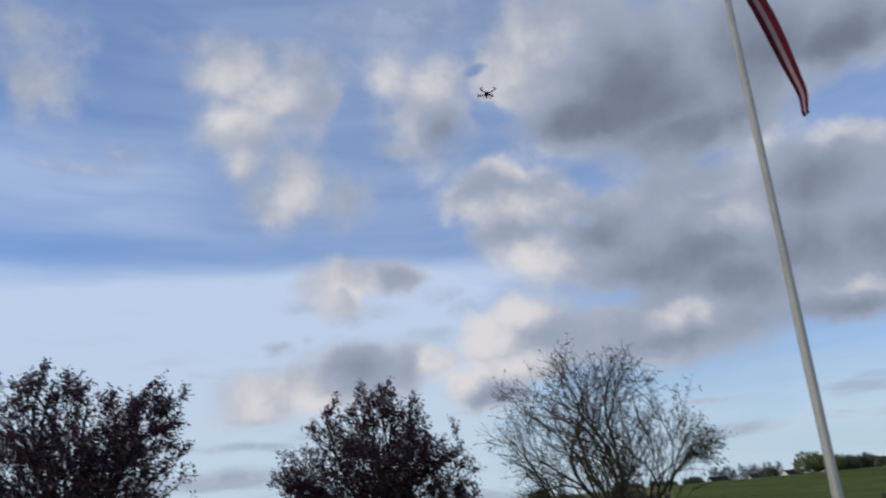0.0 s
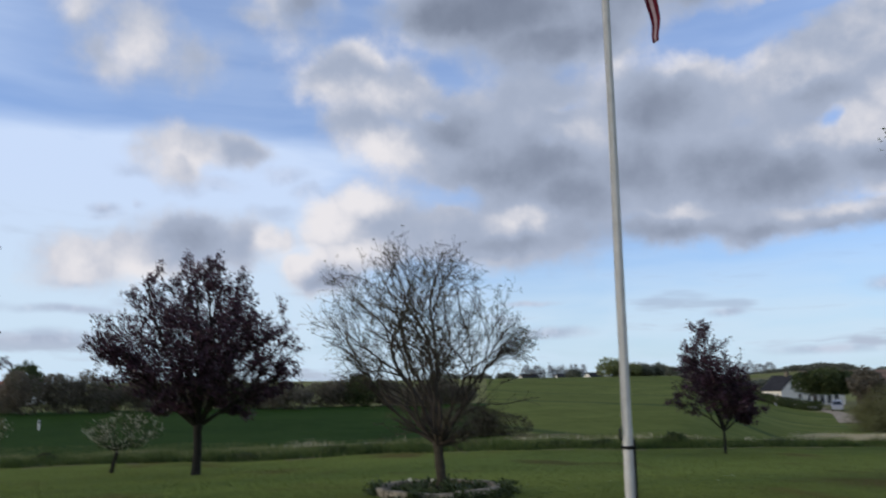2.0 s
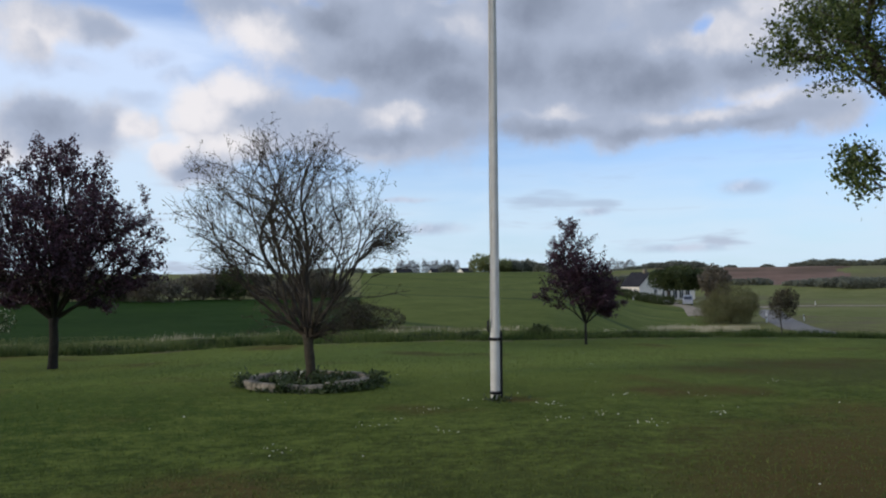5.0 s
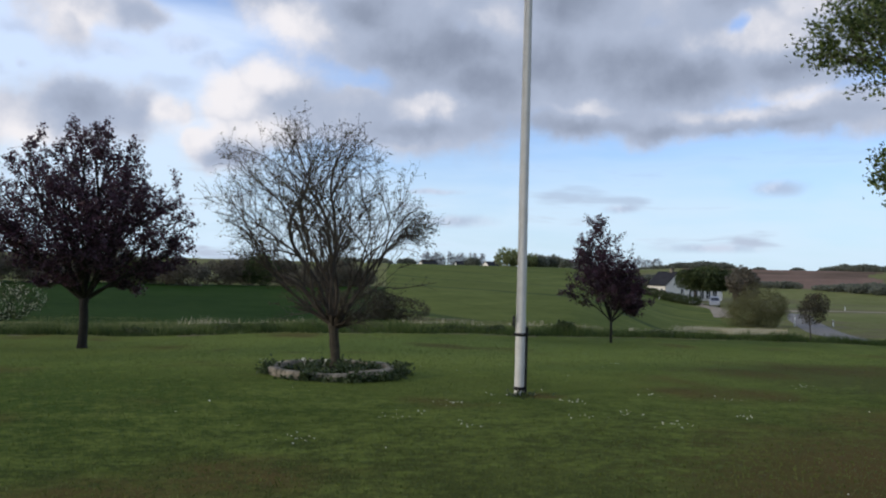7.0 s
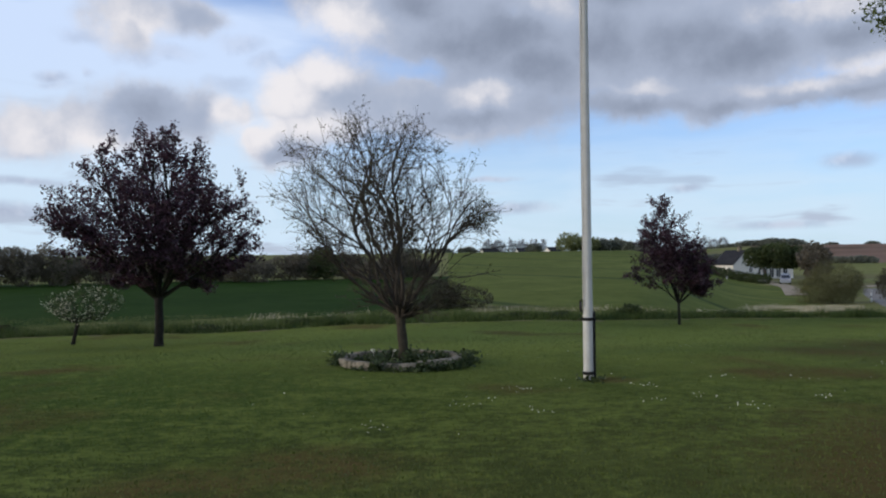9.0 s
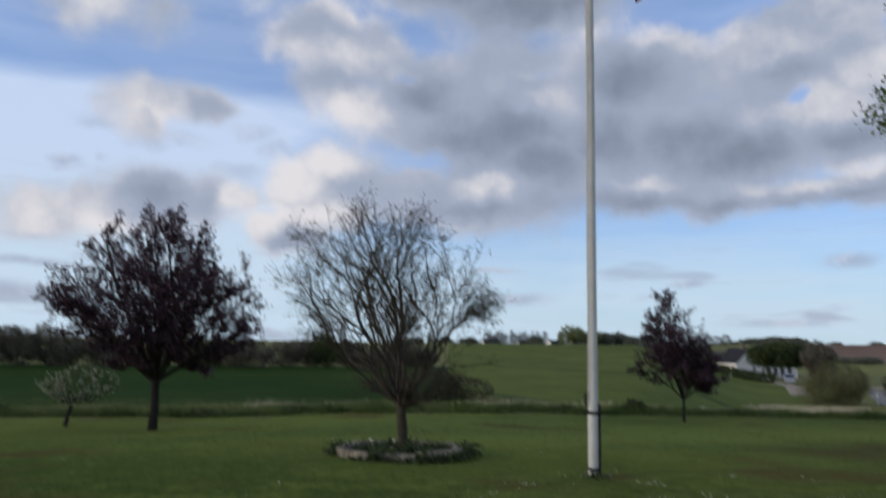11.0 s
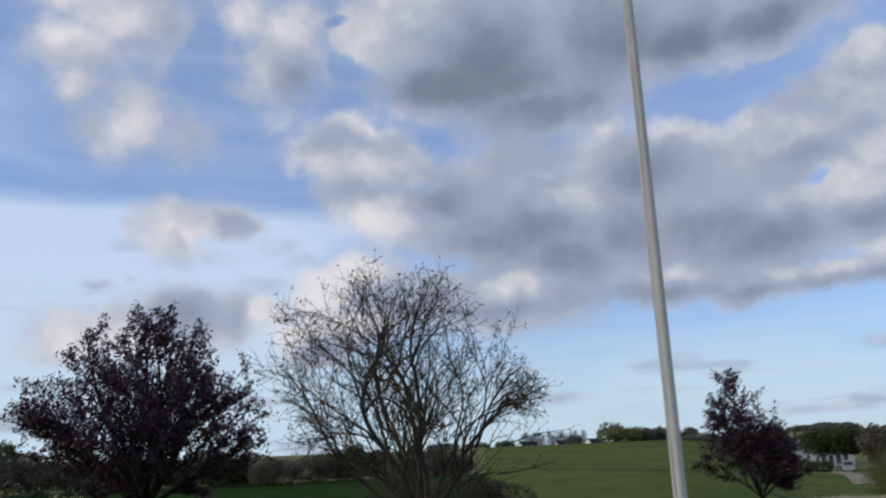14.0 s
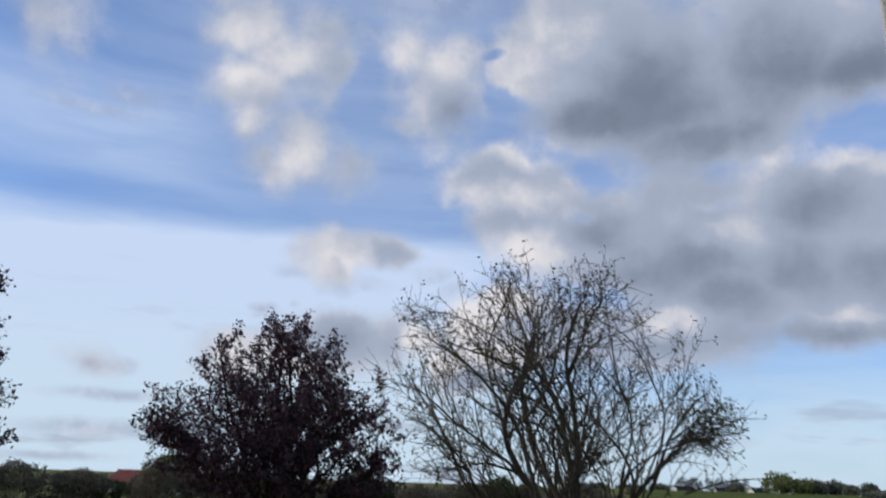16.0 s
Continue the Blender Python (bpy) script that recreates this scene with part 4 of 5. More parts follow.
def blossom(place, lumps, seed, label, bloom, leaf=LEAF_DARK, leaves=11):
    rng = np.random.default_rng(seed)
    limbs = [np.array(c) + np.array(r) * 0.6 * rng.normal(size=3) * 0.6 for c, r in lumps for _ in range(4)]
    t = inside(rng, 170, lumps, 0.5)
    ob = tree("blossom_tree", place, label, "tree", BARK_DARK, [(-0.12, 0, -0.1), (-0.05, 0, 0.25), (0, 0, 0.45)], 0.05, limbs, t, leaf,
              twig=0.004, seed=seed, leaf_size=0.05, per_twig=leaves, cluster=0.16, group="small blossoming trees", leaf_label="young leaves")
    s = Shape()
    r2 = np.random.default_rng(seed + 5)
    heads = t[r2.random(len(t)) < bloom]
    at = np.repeat(heads, 7, axis=0) + r2.normal(size=(len(heads) * 7, 3)) * 0.045
    s.leaves(r2, at, 0.036, slim=0.9)
    part("blossom", s.mesh("blossom", [PETAL]), None, ob, "clusters of small white blossom")


def beech():
    """The large tree whose branches hang into view beside the lawn."""
    rng = np.random.default_rng(51)
    lumps = [((0.1, 0, 7.2), (2.75, 3.1, 2.6)), ((0.0, -0.4, 8.8), (2.6, 2.6, 2.2)), ((-2.0, 0.1, 5.5), (1.45, 1.6, 1.0)), ((-2.05, 0.2, 3.2), (0.28, 0.35, 0.56))]
    limbs = []
    for n in range(14):
        c, r = lumps[n % 4]
        a = 2 * np.pi * n / 14 + rng.uniform(-0.2, 0.2)
        limbs.append(np.array(c) + np.array(r) * (0.6 * np.cos(a), 0.6 * np.sin(a), rng.uniform(-0.2, 0.4)))
    t = np.concatenate([gappy(inside(rng, 2000, lumps, 0.6), 0.5, -0.03, 5), inside(rng, 8, lumps[3:], 0.5)])
    tree("beech_tree", (10.4, 11.9, -0.05), "large spreading tree in fresh green leaf with hanging branches", "tree", BARK_GREY,
         [(0.1, 0, -0.2), (0.05, 0.05, 1.3), (0, 0, 2.6)], 0.26, limbs, t, LEAF_LIME, twig=0.006, seed=52, lift=-0.12, wiggle=0.06,
         leaf_size=0.074, per_twig=72, cluster=0.2, droop=0.35, skip=0.05)


bare_tree()
plum((-5.9, 19.0, -0.40), [((-0.15, 0, 2.85), (2.35, 2.1, 1.15)), ((0.35, 0, 3.75), (0.90, 1.0, 1.02)), ((-1.0, 0, 3.35), (1.1, 1.1, 0.95)), ((-0.45, 0, 3.65), (1.35, 1.2, 0.92)), ((0.9, 0, 3.2), (1.15, 1.05, 0.95)), ((-0.1, 0, 2.05), (2.1, 2.0, 0.62))], 1.1, 0.10, 23, 8, 8, 30, "broad plum tree with dark purple leaves on a slim dark trunk")
plum((-10.5, 14.3, -0.3), [((-0.1, 0, 2.75), (2.4, 2.2, 1.4)), ((-0.8, 0, 3.85), (1.35, 1.3, 1.2)), ((0.85, 0, 3.4), (1.35, 1.3, 1.2)), ((0, 0, 1.9), (2.4, 2.1, 0.8))], 1.05, 0.11, 24, 8, 8, 31, "broad plum tree with dark purple leaves and a two-lobed crown")
plum((6.9, 21.55, -0.28), [((-0.22, 0, 1.70), (0.98, 0.85, 0.80)), ((-0.46, 0, 2.42), (0.50, 0.5, 0.96)), ((0.10, 0, 2.30), (0.55, 0.5, 0.84))], 0.6, 0.036, 18, 7, 7, 45, "young slender plum tree with dark purple leaves at the lawn's edge", 0.058, 22, 0.85)
blossom((-8.2, 20.1, -0.42), [((0.15, 0, 1.0), (0.95, 0.8, 0.45))], 61, "small leaning tree with white spring blossom beside a plum tree", 0.62)
blossom((-10.6, 17.6, -0.38), [((0, 0, 1.05), (0.95, 0.9, 0.65))], 71, "small bushy tree with white blossom and young leaves", 0.22, LEAF_OLIVE, 20)
beech()


# ---- the flagpole and its pennant ----
def flagpole():
    t = thing("flagpole", (2.114, 10.132, -0.02), "tall white painted flagpole in a black iron bracket", "flagpole")
    part("pole", round_bar([(0.0, 0.0), (0.060, 0.0), (0.062, 0.05), (0.062, 0.75), (0.058, 1.2), (0.053, 4.0), (0.046, 7.0), (0.040, 9.15), (0.0, 9.16)]).mesh("pole", [PAINT_POLE], True), None, t)
    part("finial", round_bar([(0.0, 9.14), (0.05, 9.16), (0.078, 9.21), (0.085, 9.26), (0.075, 9.31), (0.04, 9.35), (0.0, 9.36)]).mesh("finial", [PAINT_POLE], True), None, t)
    part("bracket_plate", box(bmesh.new(), (0.022, 0.085, 0.88), (0.073, 0.0, 0.41), 0.004), IRON, t)
    for z in (0.10, 0.755):
        part("collar", round_bar([(0.062, z - 0.02), (0.074, z - 0.018), (0.074, z + 0.018), (0.062, z + 0.02)]).mesh("collar", [IRON], True), None, t)
    s = Shape()
    s.tube([(-0.085, 0, 0.755), (0.095, 0, 0.755)], [0.012, 0.012], 8)
    part("bolt", s.mesh("bolt", [IRON], True), None, t)
    s = Shape()
    s.tube([(-0.075, -0.02, 0.84), (-0.092, -0.02, 0.87), (-0.092, -0.02, 0.97), (-0.075, -0.02, 1.0)], [0.012, 0.016, 0.016, 0.012], 8)
    part("cleat", s.mesh("cleat", [IRON], True), None, t)
    s = Shape()
    z = np.linspace(0.9, 9.05, 40)
    s.tube(np.column_stack([-0.064 + 0.018 * (z / 9) + 0.006 * np.sin(z * 1.7), np.full(40, -0.045), z]), np.full(40, 0.005), 5)
    part("halyard", s.mesh("halyard", [ROPE], True), None, t)


def pennant():
    """A long narrow pennant that hangs from the top of the pole, folded by the wind."""
    t = thing("pennant", (2.114, 10.132, 9.0), "long narrow red pennant with a pale stripe drooping in the wind", "flag")
    u = np.linspace(0, 1, 46)
    x = 0.06 + 0.10 * np.sin(u * 2.2) + 0.58 * u**1.4 - 0.10 * np.exp(-((u - 1.0) / 0.07) ** 2)
    z = -3.12 * u
    y = 0.05 * np.sin(u * 9) - 0.05
    half = 0.10 * (0.75 + 0.4 * np.sin(np.pi * u) ** 2) * (1 - 0.5 * u**6)
    for name, lo, hi, mat in (("red_edge", -1.0, -0.26, RED), ("pale_stripe", -0.26, 0.30, WHITE_CLOTH), ("red_edge", 0.30, 1.0, RED)):
        s = Shape()
        cols = np.linspace(lo, hi, 6)
        g = []
        for n in range(len(u)):
            fold = 0.8 * np.sin(cols * 2.0 + u[n] * 3)
            g.append(np.column_stack([x[n] + half[n] * cols, y[n] + 0.35 * half[n] * fold, z[n] + 0.02 * cols]))
        i, j = np.meshgrid(np.arange(len(u) - 1), np.arange(5), indexing="ij")
        s.add(np.array(g), np.stack([i * 6 + j, i * 6 + j + 1, (i + 1) * 6 + j + 1, (i + 1) * 6 + j], -1).reshape(-1, 4))
        ob = part(name, s.mesh(name, [mat], True), None, t)
        m = ob.modifiers.new("cloth", "SOLIDIFY")
        m.thickness = 0.004


def drone():
    t = thing("drone", (-1.71, 13.56, 8.9), "small dark four-rotor drone hovering in the sky", "drone", turn=20)
    bm = box(bmesh.new(), (0.16, 0.24, 0.09), (0, 0, 0), 0.03)
    part("body", bm, DRONE, t)
    part("camera_pod", box(bmesh.new(), (0.07, 0.08, 0.08), (0, 0.10, -0.08), 0.02), DRONE, t)
    for sx in (-1, 1):
        s = Shape()
        s.tube([(sx * 0.08, -0.1, -0.03), (sx * 0.12, -0.1, -0.15), (sx * 0.12, 0.1, -0.15), (sx * 0.08, 0.1, -0.03)], [0.01] * 4, 6)
        part("skid", s.mesh("skid", [DRONE], True), None, t)
        for sy in (-1, 1):
            s = Shape()
            s.tube([(0, 0, 0.01), (sx * 0.26, sy * 0.26, 0.03)], [0.028, 0.018], 8)
            arm = part("arm", s.mesh("arm", [DRONE], True), None, t)
            part("motor", round_bar([(0, 0.0), (0.035, 0.0), (0.035, 0.08), (0.0, 0.085)], 12).mesh("motor", [DRONE], True), None, arm).location = (sx * 0.26, sy * 0.26, 0.02)
            blade = box(bmesh.new(), (0.26, 0.025, 0.006), (0, 0, 0), 0.002)
            part("propeller", blade, DRONE, arm).matrix_basis = pose(sx * 0.26, sy * 0.26, 0.11, 6, 0, 40 * sx + 15 * sy)
    t.scale = (0.5, 0.5, 0.5)


# ---- the stone ring round the bare tree ----
def stone_ring():
    rng = np.random.default_rng(81)
    t = thing("stone_ring", (-0.22, 12.0, -0.02), "low round planting ring of pale weathered concrete blocks", "planter")
    n, r_in, r_out = 15, 0.77, 0.90
    for k in range(n):
        a0, a1 = 2 * np.pi * (k + 0.012) / n, 2 * np.pi * (k + 0.988) / n
        top = 0.125 + rng.uniform(-0.010, 0.010)
        out = rng.uniform(-0.004, 0.004)
        a = np.linspace(a0, a1, 6)
        prof = [(r_in, -0.12), (r_in, top - 0.015), (r_in + 0.015, top), (r_out - 0.015, top), (r_out, top - 0.02), (r_out + 0.01, -0.12)]
        v = np.array([[((r + out) * np.cos(b), (r + out) * np.sin(b), z + 0.006 * np.sin(5 * b)) for r, z in prof] for b in a])
        s = Shape()
        m = len(prof)
        i, j = np.meshgrid(np.arange(5), np.arange(m - 1), indexing="ij")
        s.add(v, np.stack([i * m + j, i * m + j + 1, (i + 1) * m + j + 1, (i + 1) * m + j], -1).reshape(-1, 4))
        for e in (0, 5):
            s.add(v[e], [(0, 1, 4, 5), (1, 2, 3, 4)])
        me = s.mesh("block", [STONE])
        part("block", me, None, t)
    a = np.linspace(0, 2 * np.pi, 40, endpoint=False)
    rr = np.array([0.02, 0.35, 0.6, 0.79])
    v = np.array([[(r * np.cos(b), r * np.sin(b), 0.07 - 0.03 * r + 0.015 * np.sin(7 * b + 9 * r)) for b in a] for r in rr])
    s = Shape()
    i, j = np.meshgrid(np.arange(3), np.arange(40), indexing="ij")
    k = (j + 1) % 40
    s.add(v, np.stack([i * 40 + j, (i + 1) * 40 + j, (i + 1) * 40 + k, i * 40 + k], -1).reshape(-1, 4))
    part("soil", s.mesh("soil", [SOIL], True), None, t)


def bed_plant(place, tall, wide, seed, label, blooms=0, category="plant"):
    """A clump of arching strap leaves, with a few pale flowers."""
    rng = np.random.default_rng(seed)
    t = thing("bed_plant", place, label, category, "plants in and round the stone ring")
    s = Shape()
    for _ in range(46):
        a, h, o = rng.uniform(0, 2 * np.pi), tall * rng.uniform(0.5, 1.1), wide * rng.uniform(0.2, 1.0)
        foot = np.append(rng.normal(size=2) * wide * 0.22, -0.03)
        mid = foot + (0.4 * o * np.cos(a), 0.4 * o * np.sin(a), h * 0.8)
        tip = foot + (o * np.cos(a), o * np.sin(a), h * rng.uniform(0.6, 1.0))
        side = np.array([-np.sin(a), np.cos(a), 0]) * 0.014
        s.add([foot - side, foot + side, mid + side, mid - side], [(0, 1, 2, 3)])
        s.add([mid - side, mid + side, tip + side * 0.1, tip - side * 0.1], [(0, 1, 2, 3)])
    s.leaves(rng, rng.normal(size=(90, 3)) * (wide * 0.5, wide * 0.5, tall * 0.25) + (0, 0, tall * 0.4), 0.06)
    part("leaves", s.mesh("leaves", [PLANT]), None, t)
    for _ in range(blooms):
        s = Shape()
        head = np.append(rng.normal(size=2) * wide * 0.5, tall * 1.02)
        s.tube([(head[0] * 0.7, head[1] * 0.7, 0.0), head], [0.003, 0.002], 4)
        s.leaves(rng, head + rng.normal(size=(6, 3)) * 0.012, 0.035, slim=0.9)
        part("flower", s.mesh("flower", [PETAL]), None, t, "small white flower")


flagpole()
bed_plant((2.13, 10.06, -0.02), 0.06, 0.22, 139, "tuft of dark uncut grass at the flagpole's foot", category="grass tuft")
pennant()
drone()
stone_ring()
rng = np.random.default_rng(91)
for n in range(14):
    a = 2 * np.pi * n / 14 + rng.uniform(-0.1, 0.1)
    r = rng.uniform(0.22, 0.58)
    bed_plant((-0.18 + r * np.cos(a), 12.0 + r * np.sin(a), 0.03), rng.uniform(0.10, 0.20) * (0.6 if r > 0.4 else 1.0), 0.18, 100 + n, "low dark green leafy plant in the bed soil", 2 if n == 8 else 0)
for n, a in enumerate((-178, -164, -128, -112, -96, -80, -70, -61, -53, -45, -36, -28, -19, -10, 0, 8)):
    r = 0.93
    bed_plant((-0.18 + r * math.cos(radians(a)), 12.0 + r * math.sin(radians(a)), -0.02), (0.24, 0.15, 0.08, 0.2, 0.1, 0.14, 0.17, 0.08, 0.12, 0.09, 0.13, 0.1, 0.15, 0.18, 0.22, 0.2)[n], 0.14, 140 + n, "uncut grass and weeds growing against the stone ring")


def daisies():
    """Daisies in loose drifts on the lawn."""
    rng = np.random.default_rng(97)
    drifts = [(1.81, 9.92), (2.62, 9.35), (1.25, 7.92), (0.46, 8.32), (-0.34, 7.36), (0.77, 8.65), (1.12, 9.19), (2.39, 8.31), (3.15, 7.92), (4.49, 13.71), (2.92, 8.58), (4.57, 9.8), (4.19, 8.48), (6.2, 10.88), (3.7, 9.96), (-1.33, 13.5)]
    at = np.concatenate([np.array(d) + rng.normal(size=(rng.integers(5, 13), 2)) * (0.09, 0.10) for d in drifts] + [np.column_stack([rng.uniform(-2, 8, 40), rng.uniform(5, 14, 40)])])
    s = Shape()
    for x, y in at:
        a = np.arange(8) * np.pi / 4
        r = 0.0078 * rng.uniform(0.7, 1.3)
        z = float(height(x, y)) + 0.045
        lean, way = rng.uniform(0.4, 1.1), rng.uniform(0, 2 * np.pi)
        u, w = np.array((np.cos(way), np.sin(way), 0)), np.array((-np.sin(way) * np.cos(lean), np.cos(way) * np.cos(lean), np.sin(lean)))
        top = np.array((x, y, z)) + r * (np.cos(a)[:, None] * u + np.sin(a)[:, None] * w)
        v = np.concatenate([top, [[x, y, z - 0.003], [x + 0.002, y, z - 0.05]]])
        s.add(v, [(8, n, (n + 1) % 8, (n + 2) % 8) for n in range(0, 8, 2)])
    tagged(new("daisies", s.mesh("daisies", [PETAL])), "white daisies scattered over the mown lawn", "flowers", kind="stuff")


daisies()


def earth_heap():
    """A low heap of soil at the lawn's edge."""
    t = thing("earth_heap", (-12.0, 24.3, float(height(-12.0, 24.3))), "small dark heap of bare earth in the verge grass", "soil heap")
    rng = np.random.default_rng(99)
    a, r = np.meshgrid(np.arange(28) * 2 * np.pi / 28, np.linspace(0.02, 0.5, 9))
    rough = 0.035 * rng.normal(size=a.shape) * (r < 0.48)
    v = np.stack([r * np.cos(a) * 1.2, r * np.sin(a), 0.26 * np.cos(r / 0.5 * np.pi / 2) ** 1.5 + rough - 0.02], -1)
    s = Shape()
    i, j = np.meshgrid(np.arange(8), np.arange(28), indexing="ij")
    s.add(v, np.stack([i * 28 + j, (i + 1) * 28 + j, (i + 1) * 28 + (j + 1) % 28, i * 28 + (j + 1) % 28], -1).reshape(-1, 4))
    part("soil", s.mesh("soil", [SOIL]), None, t)


earth_heap()


# ---- shrubs and trees beyond the lawn ----
def at(x, y, sink=0.05):
    return (x, y, float(height(x, y)) - sink)


bush("bush", at(1.1, 45.0), "dense dark brown leafless bush in the rough grass", "bush", [((-0.6, 0, 0.75), (1.9, 1.3, 1.0)), ((1.2, 0, 0.6), (1.5, 1.0, 0.75))], LEAF_BUSH, 0.13, 12000, 201, slim=0.25)
bush("willow_bush", at(41.6, 81.0), "large rounded olive-green willow bush by the lane", "bush", [((0, 0, 2.0), (3.1, 2.5, 2.2)), ((-1.5, 0, 1.4), (2.0, 1.7, 1.5)), ((1.4, 0, 1.5), (2.1, 1.7, 1.6))], LEAF_OLIVE, 0.16, 26000, 202, slim=0.22, rim=0.55)
bush("young_tree", at(14.35, 24.5), "young tree with a round olive crown on a thin trunk", "tree", [((-0.02, 0, 1.02), (0.46, 0.44, 0.42)), ((0.1, 0, 1.25), (0.36, 0.34, 0.34))], LEAF_BUSH, 0.06, 3600, 203, trunk=0.025, rim=0.5, slim=0.4)
bush("shrub", at(6.5, 25.0), "low dark green shrub in the rough verge", "bush", [((0, 0, 0.2), (0.36, 0.3, 0.26))], LEAF_DARK, 0.08, 1100, 204)
for n, (x, y, w) in enumerate(((-3.4, 24.0, 0.45), (-2.5, 24.1, 0.35), (3.0, 24.6, 0.7), (4.4, 24.9, 0.5), (9.5, 24.6, 0.6), (-6.0, 23.7, 0.4))):
    bush("shrub", at(x, y), "low dark nettles and brambles along the lawn's edge", "bush", [((0, 0, 0.08), (w, 0.35, 0.16))], LEAF_DARK, 0.07, 700, 210 + n, group="nettle clumps on the verge")

rng = np.random.default_rng(230)
for n in range(30):
    az = -47 + n * 1.62 + rng.uniform(-0.5, 0.5)
    r = 86 + rng.uniform(-3, 5)
    tall = rng.uniform(2.0, 3.7) * (1.0 if az < -4 else 0.75)
    w = rng.uniform(1.8, 2.8)
    brown = n % 5 != 0
    bush("hedge_bush", at(r * math.sin(radians(az)), r * math.cos(radians(az))), "tall unclipped brown-green hedge bush along the field" if brown else "tall unclipped dark green hedge bush along the field", "bush",
         [((0, 0, tall * 0.5), (w, 1.4, tall * 0.5)), ((rng.uniform(-1, 1), 0, tall * 0.65), (w * 0.55, 1.2, tall * 0.42))], LEAF_BROWN if brown else LEAF_DARK, 0.22, 4200, 231 + n, group="hedge along the far field", slim=0.5)
bush("round_tree", at(-56.8, 107), "round dark green tree behind the hedge", "tree", [((0, 0, 3.0), (2.2, 2.0, 2.4))], LEAF_DARK, 0.4, 3000, 270, trunk=0.2)

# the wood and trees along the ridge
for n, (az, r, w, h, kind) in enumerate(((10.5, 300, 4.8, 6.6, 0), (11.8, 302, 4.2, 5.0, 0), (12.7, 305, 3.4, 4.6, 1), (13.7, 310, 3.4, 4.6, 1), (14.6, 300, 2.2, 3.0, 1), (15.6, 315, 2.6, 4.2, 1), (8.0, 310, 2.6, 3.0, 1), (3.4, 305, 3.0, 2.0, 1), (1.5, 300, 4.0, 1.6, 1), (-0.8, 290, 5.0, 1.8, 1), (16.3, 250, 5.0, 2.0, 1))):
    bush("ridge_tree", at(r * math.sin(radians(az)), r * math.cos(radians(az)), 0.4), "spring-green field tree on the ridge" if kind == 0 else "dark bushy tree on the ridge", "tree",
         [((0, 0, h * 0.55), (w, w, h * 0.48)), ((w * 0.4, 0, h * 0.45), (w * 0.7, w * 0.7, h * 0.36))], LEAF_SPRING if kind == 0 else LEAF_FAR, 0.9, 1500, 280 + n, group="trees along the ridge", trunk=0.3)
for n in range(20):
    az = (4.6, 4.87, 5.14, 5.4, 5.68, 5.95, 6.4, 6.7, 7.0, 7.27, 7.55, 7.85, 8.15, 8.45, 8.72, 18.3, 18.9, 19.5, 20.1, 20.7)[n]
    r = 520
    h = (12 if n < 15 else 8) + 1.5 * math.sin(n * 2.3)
    bush("poplar", at(r * math.sin(radians(az)), r * math.cos(radians(az)), 0.5), "tall leafless poplar in a far row, paled by painted haze", "tree", [((0, 0, h * 0.5 + 1.0), (1.5 if n < 15 else 3.4, 1.5, h * 0.48))], LEAF_HAZED, 0.8, 520, 310 + n, group="row of far poplars", trunk=0.3)
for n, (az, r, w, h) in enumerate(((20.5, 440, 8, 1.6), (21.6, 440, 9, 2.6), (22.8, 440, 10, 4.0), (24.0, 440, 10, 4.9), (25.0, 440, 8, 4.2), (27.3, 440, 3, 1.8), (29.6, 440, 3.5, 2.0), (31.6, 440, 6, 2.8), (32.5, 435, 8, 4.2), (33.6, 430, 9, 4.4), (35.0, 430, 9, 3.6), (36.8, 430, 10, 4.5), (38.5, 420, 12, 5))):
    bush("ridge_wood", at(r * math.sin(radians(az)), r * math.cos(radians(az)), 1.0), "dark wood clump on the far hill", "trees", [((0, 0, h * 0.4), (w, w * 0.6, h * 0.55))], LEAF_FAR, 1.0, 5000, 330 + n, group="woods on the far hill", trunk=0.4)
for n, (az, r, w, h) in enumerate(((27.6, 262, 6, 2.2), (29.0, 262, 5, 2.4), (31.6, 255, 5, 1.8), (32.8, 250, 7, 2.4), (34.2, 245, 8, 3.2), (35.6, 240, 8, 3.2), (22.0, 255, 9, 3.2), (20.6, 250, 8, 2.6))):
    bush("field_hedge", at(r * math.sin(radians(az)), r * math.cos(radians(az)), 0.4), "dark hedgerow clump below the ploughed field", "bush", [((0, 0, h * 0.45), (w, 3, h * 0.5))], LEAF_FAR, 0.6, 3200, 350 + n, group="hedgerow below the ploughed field")


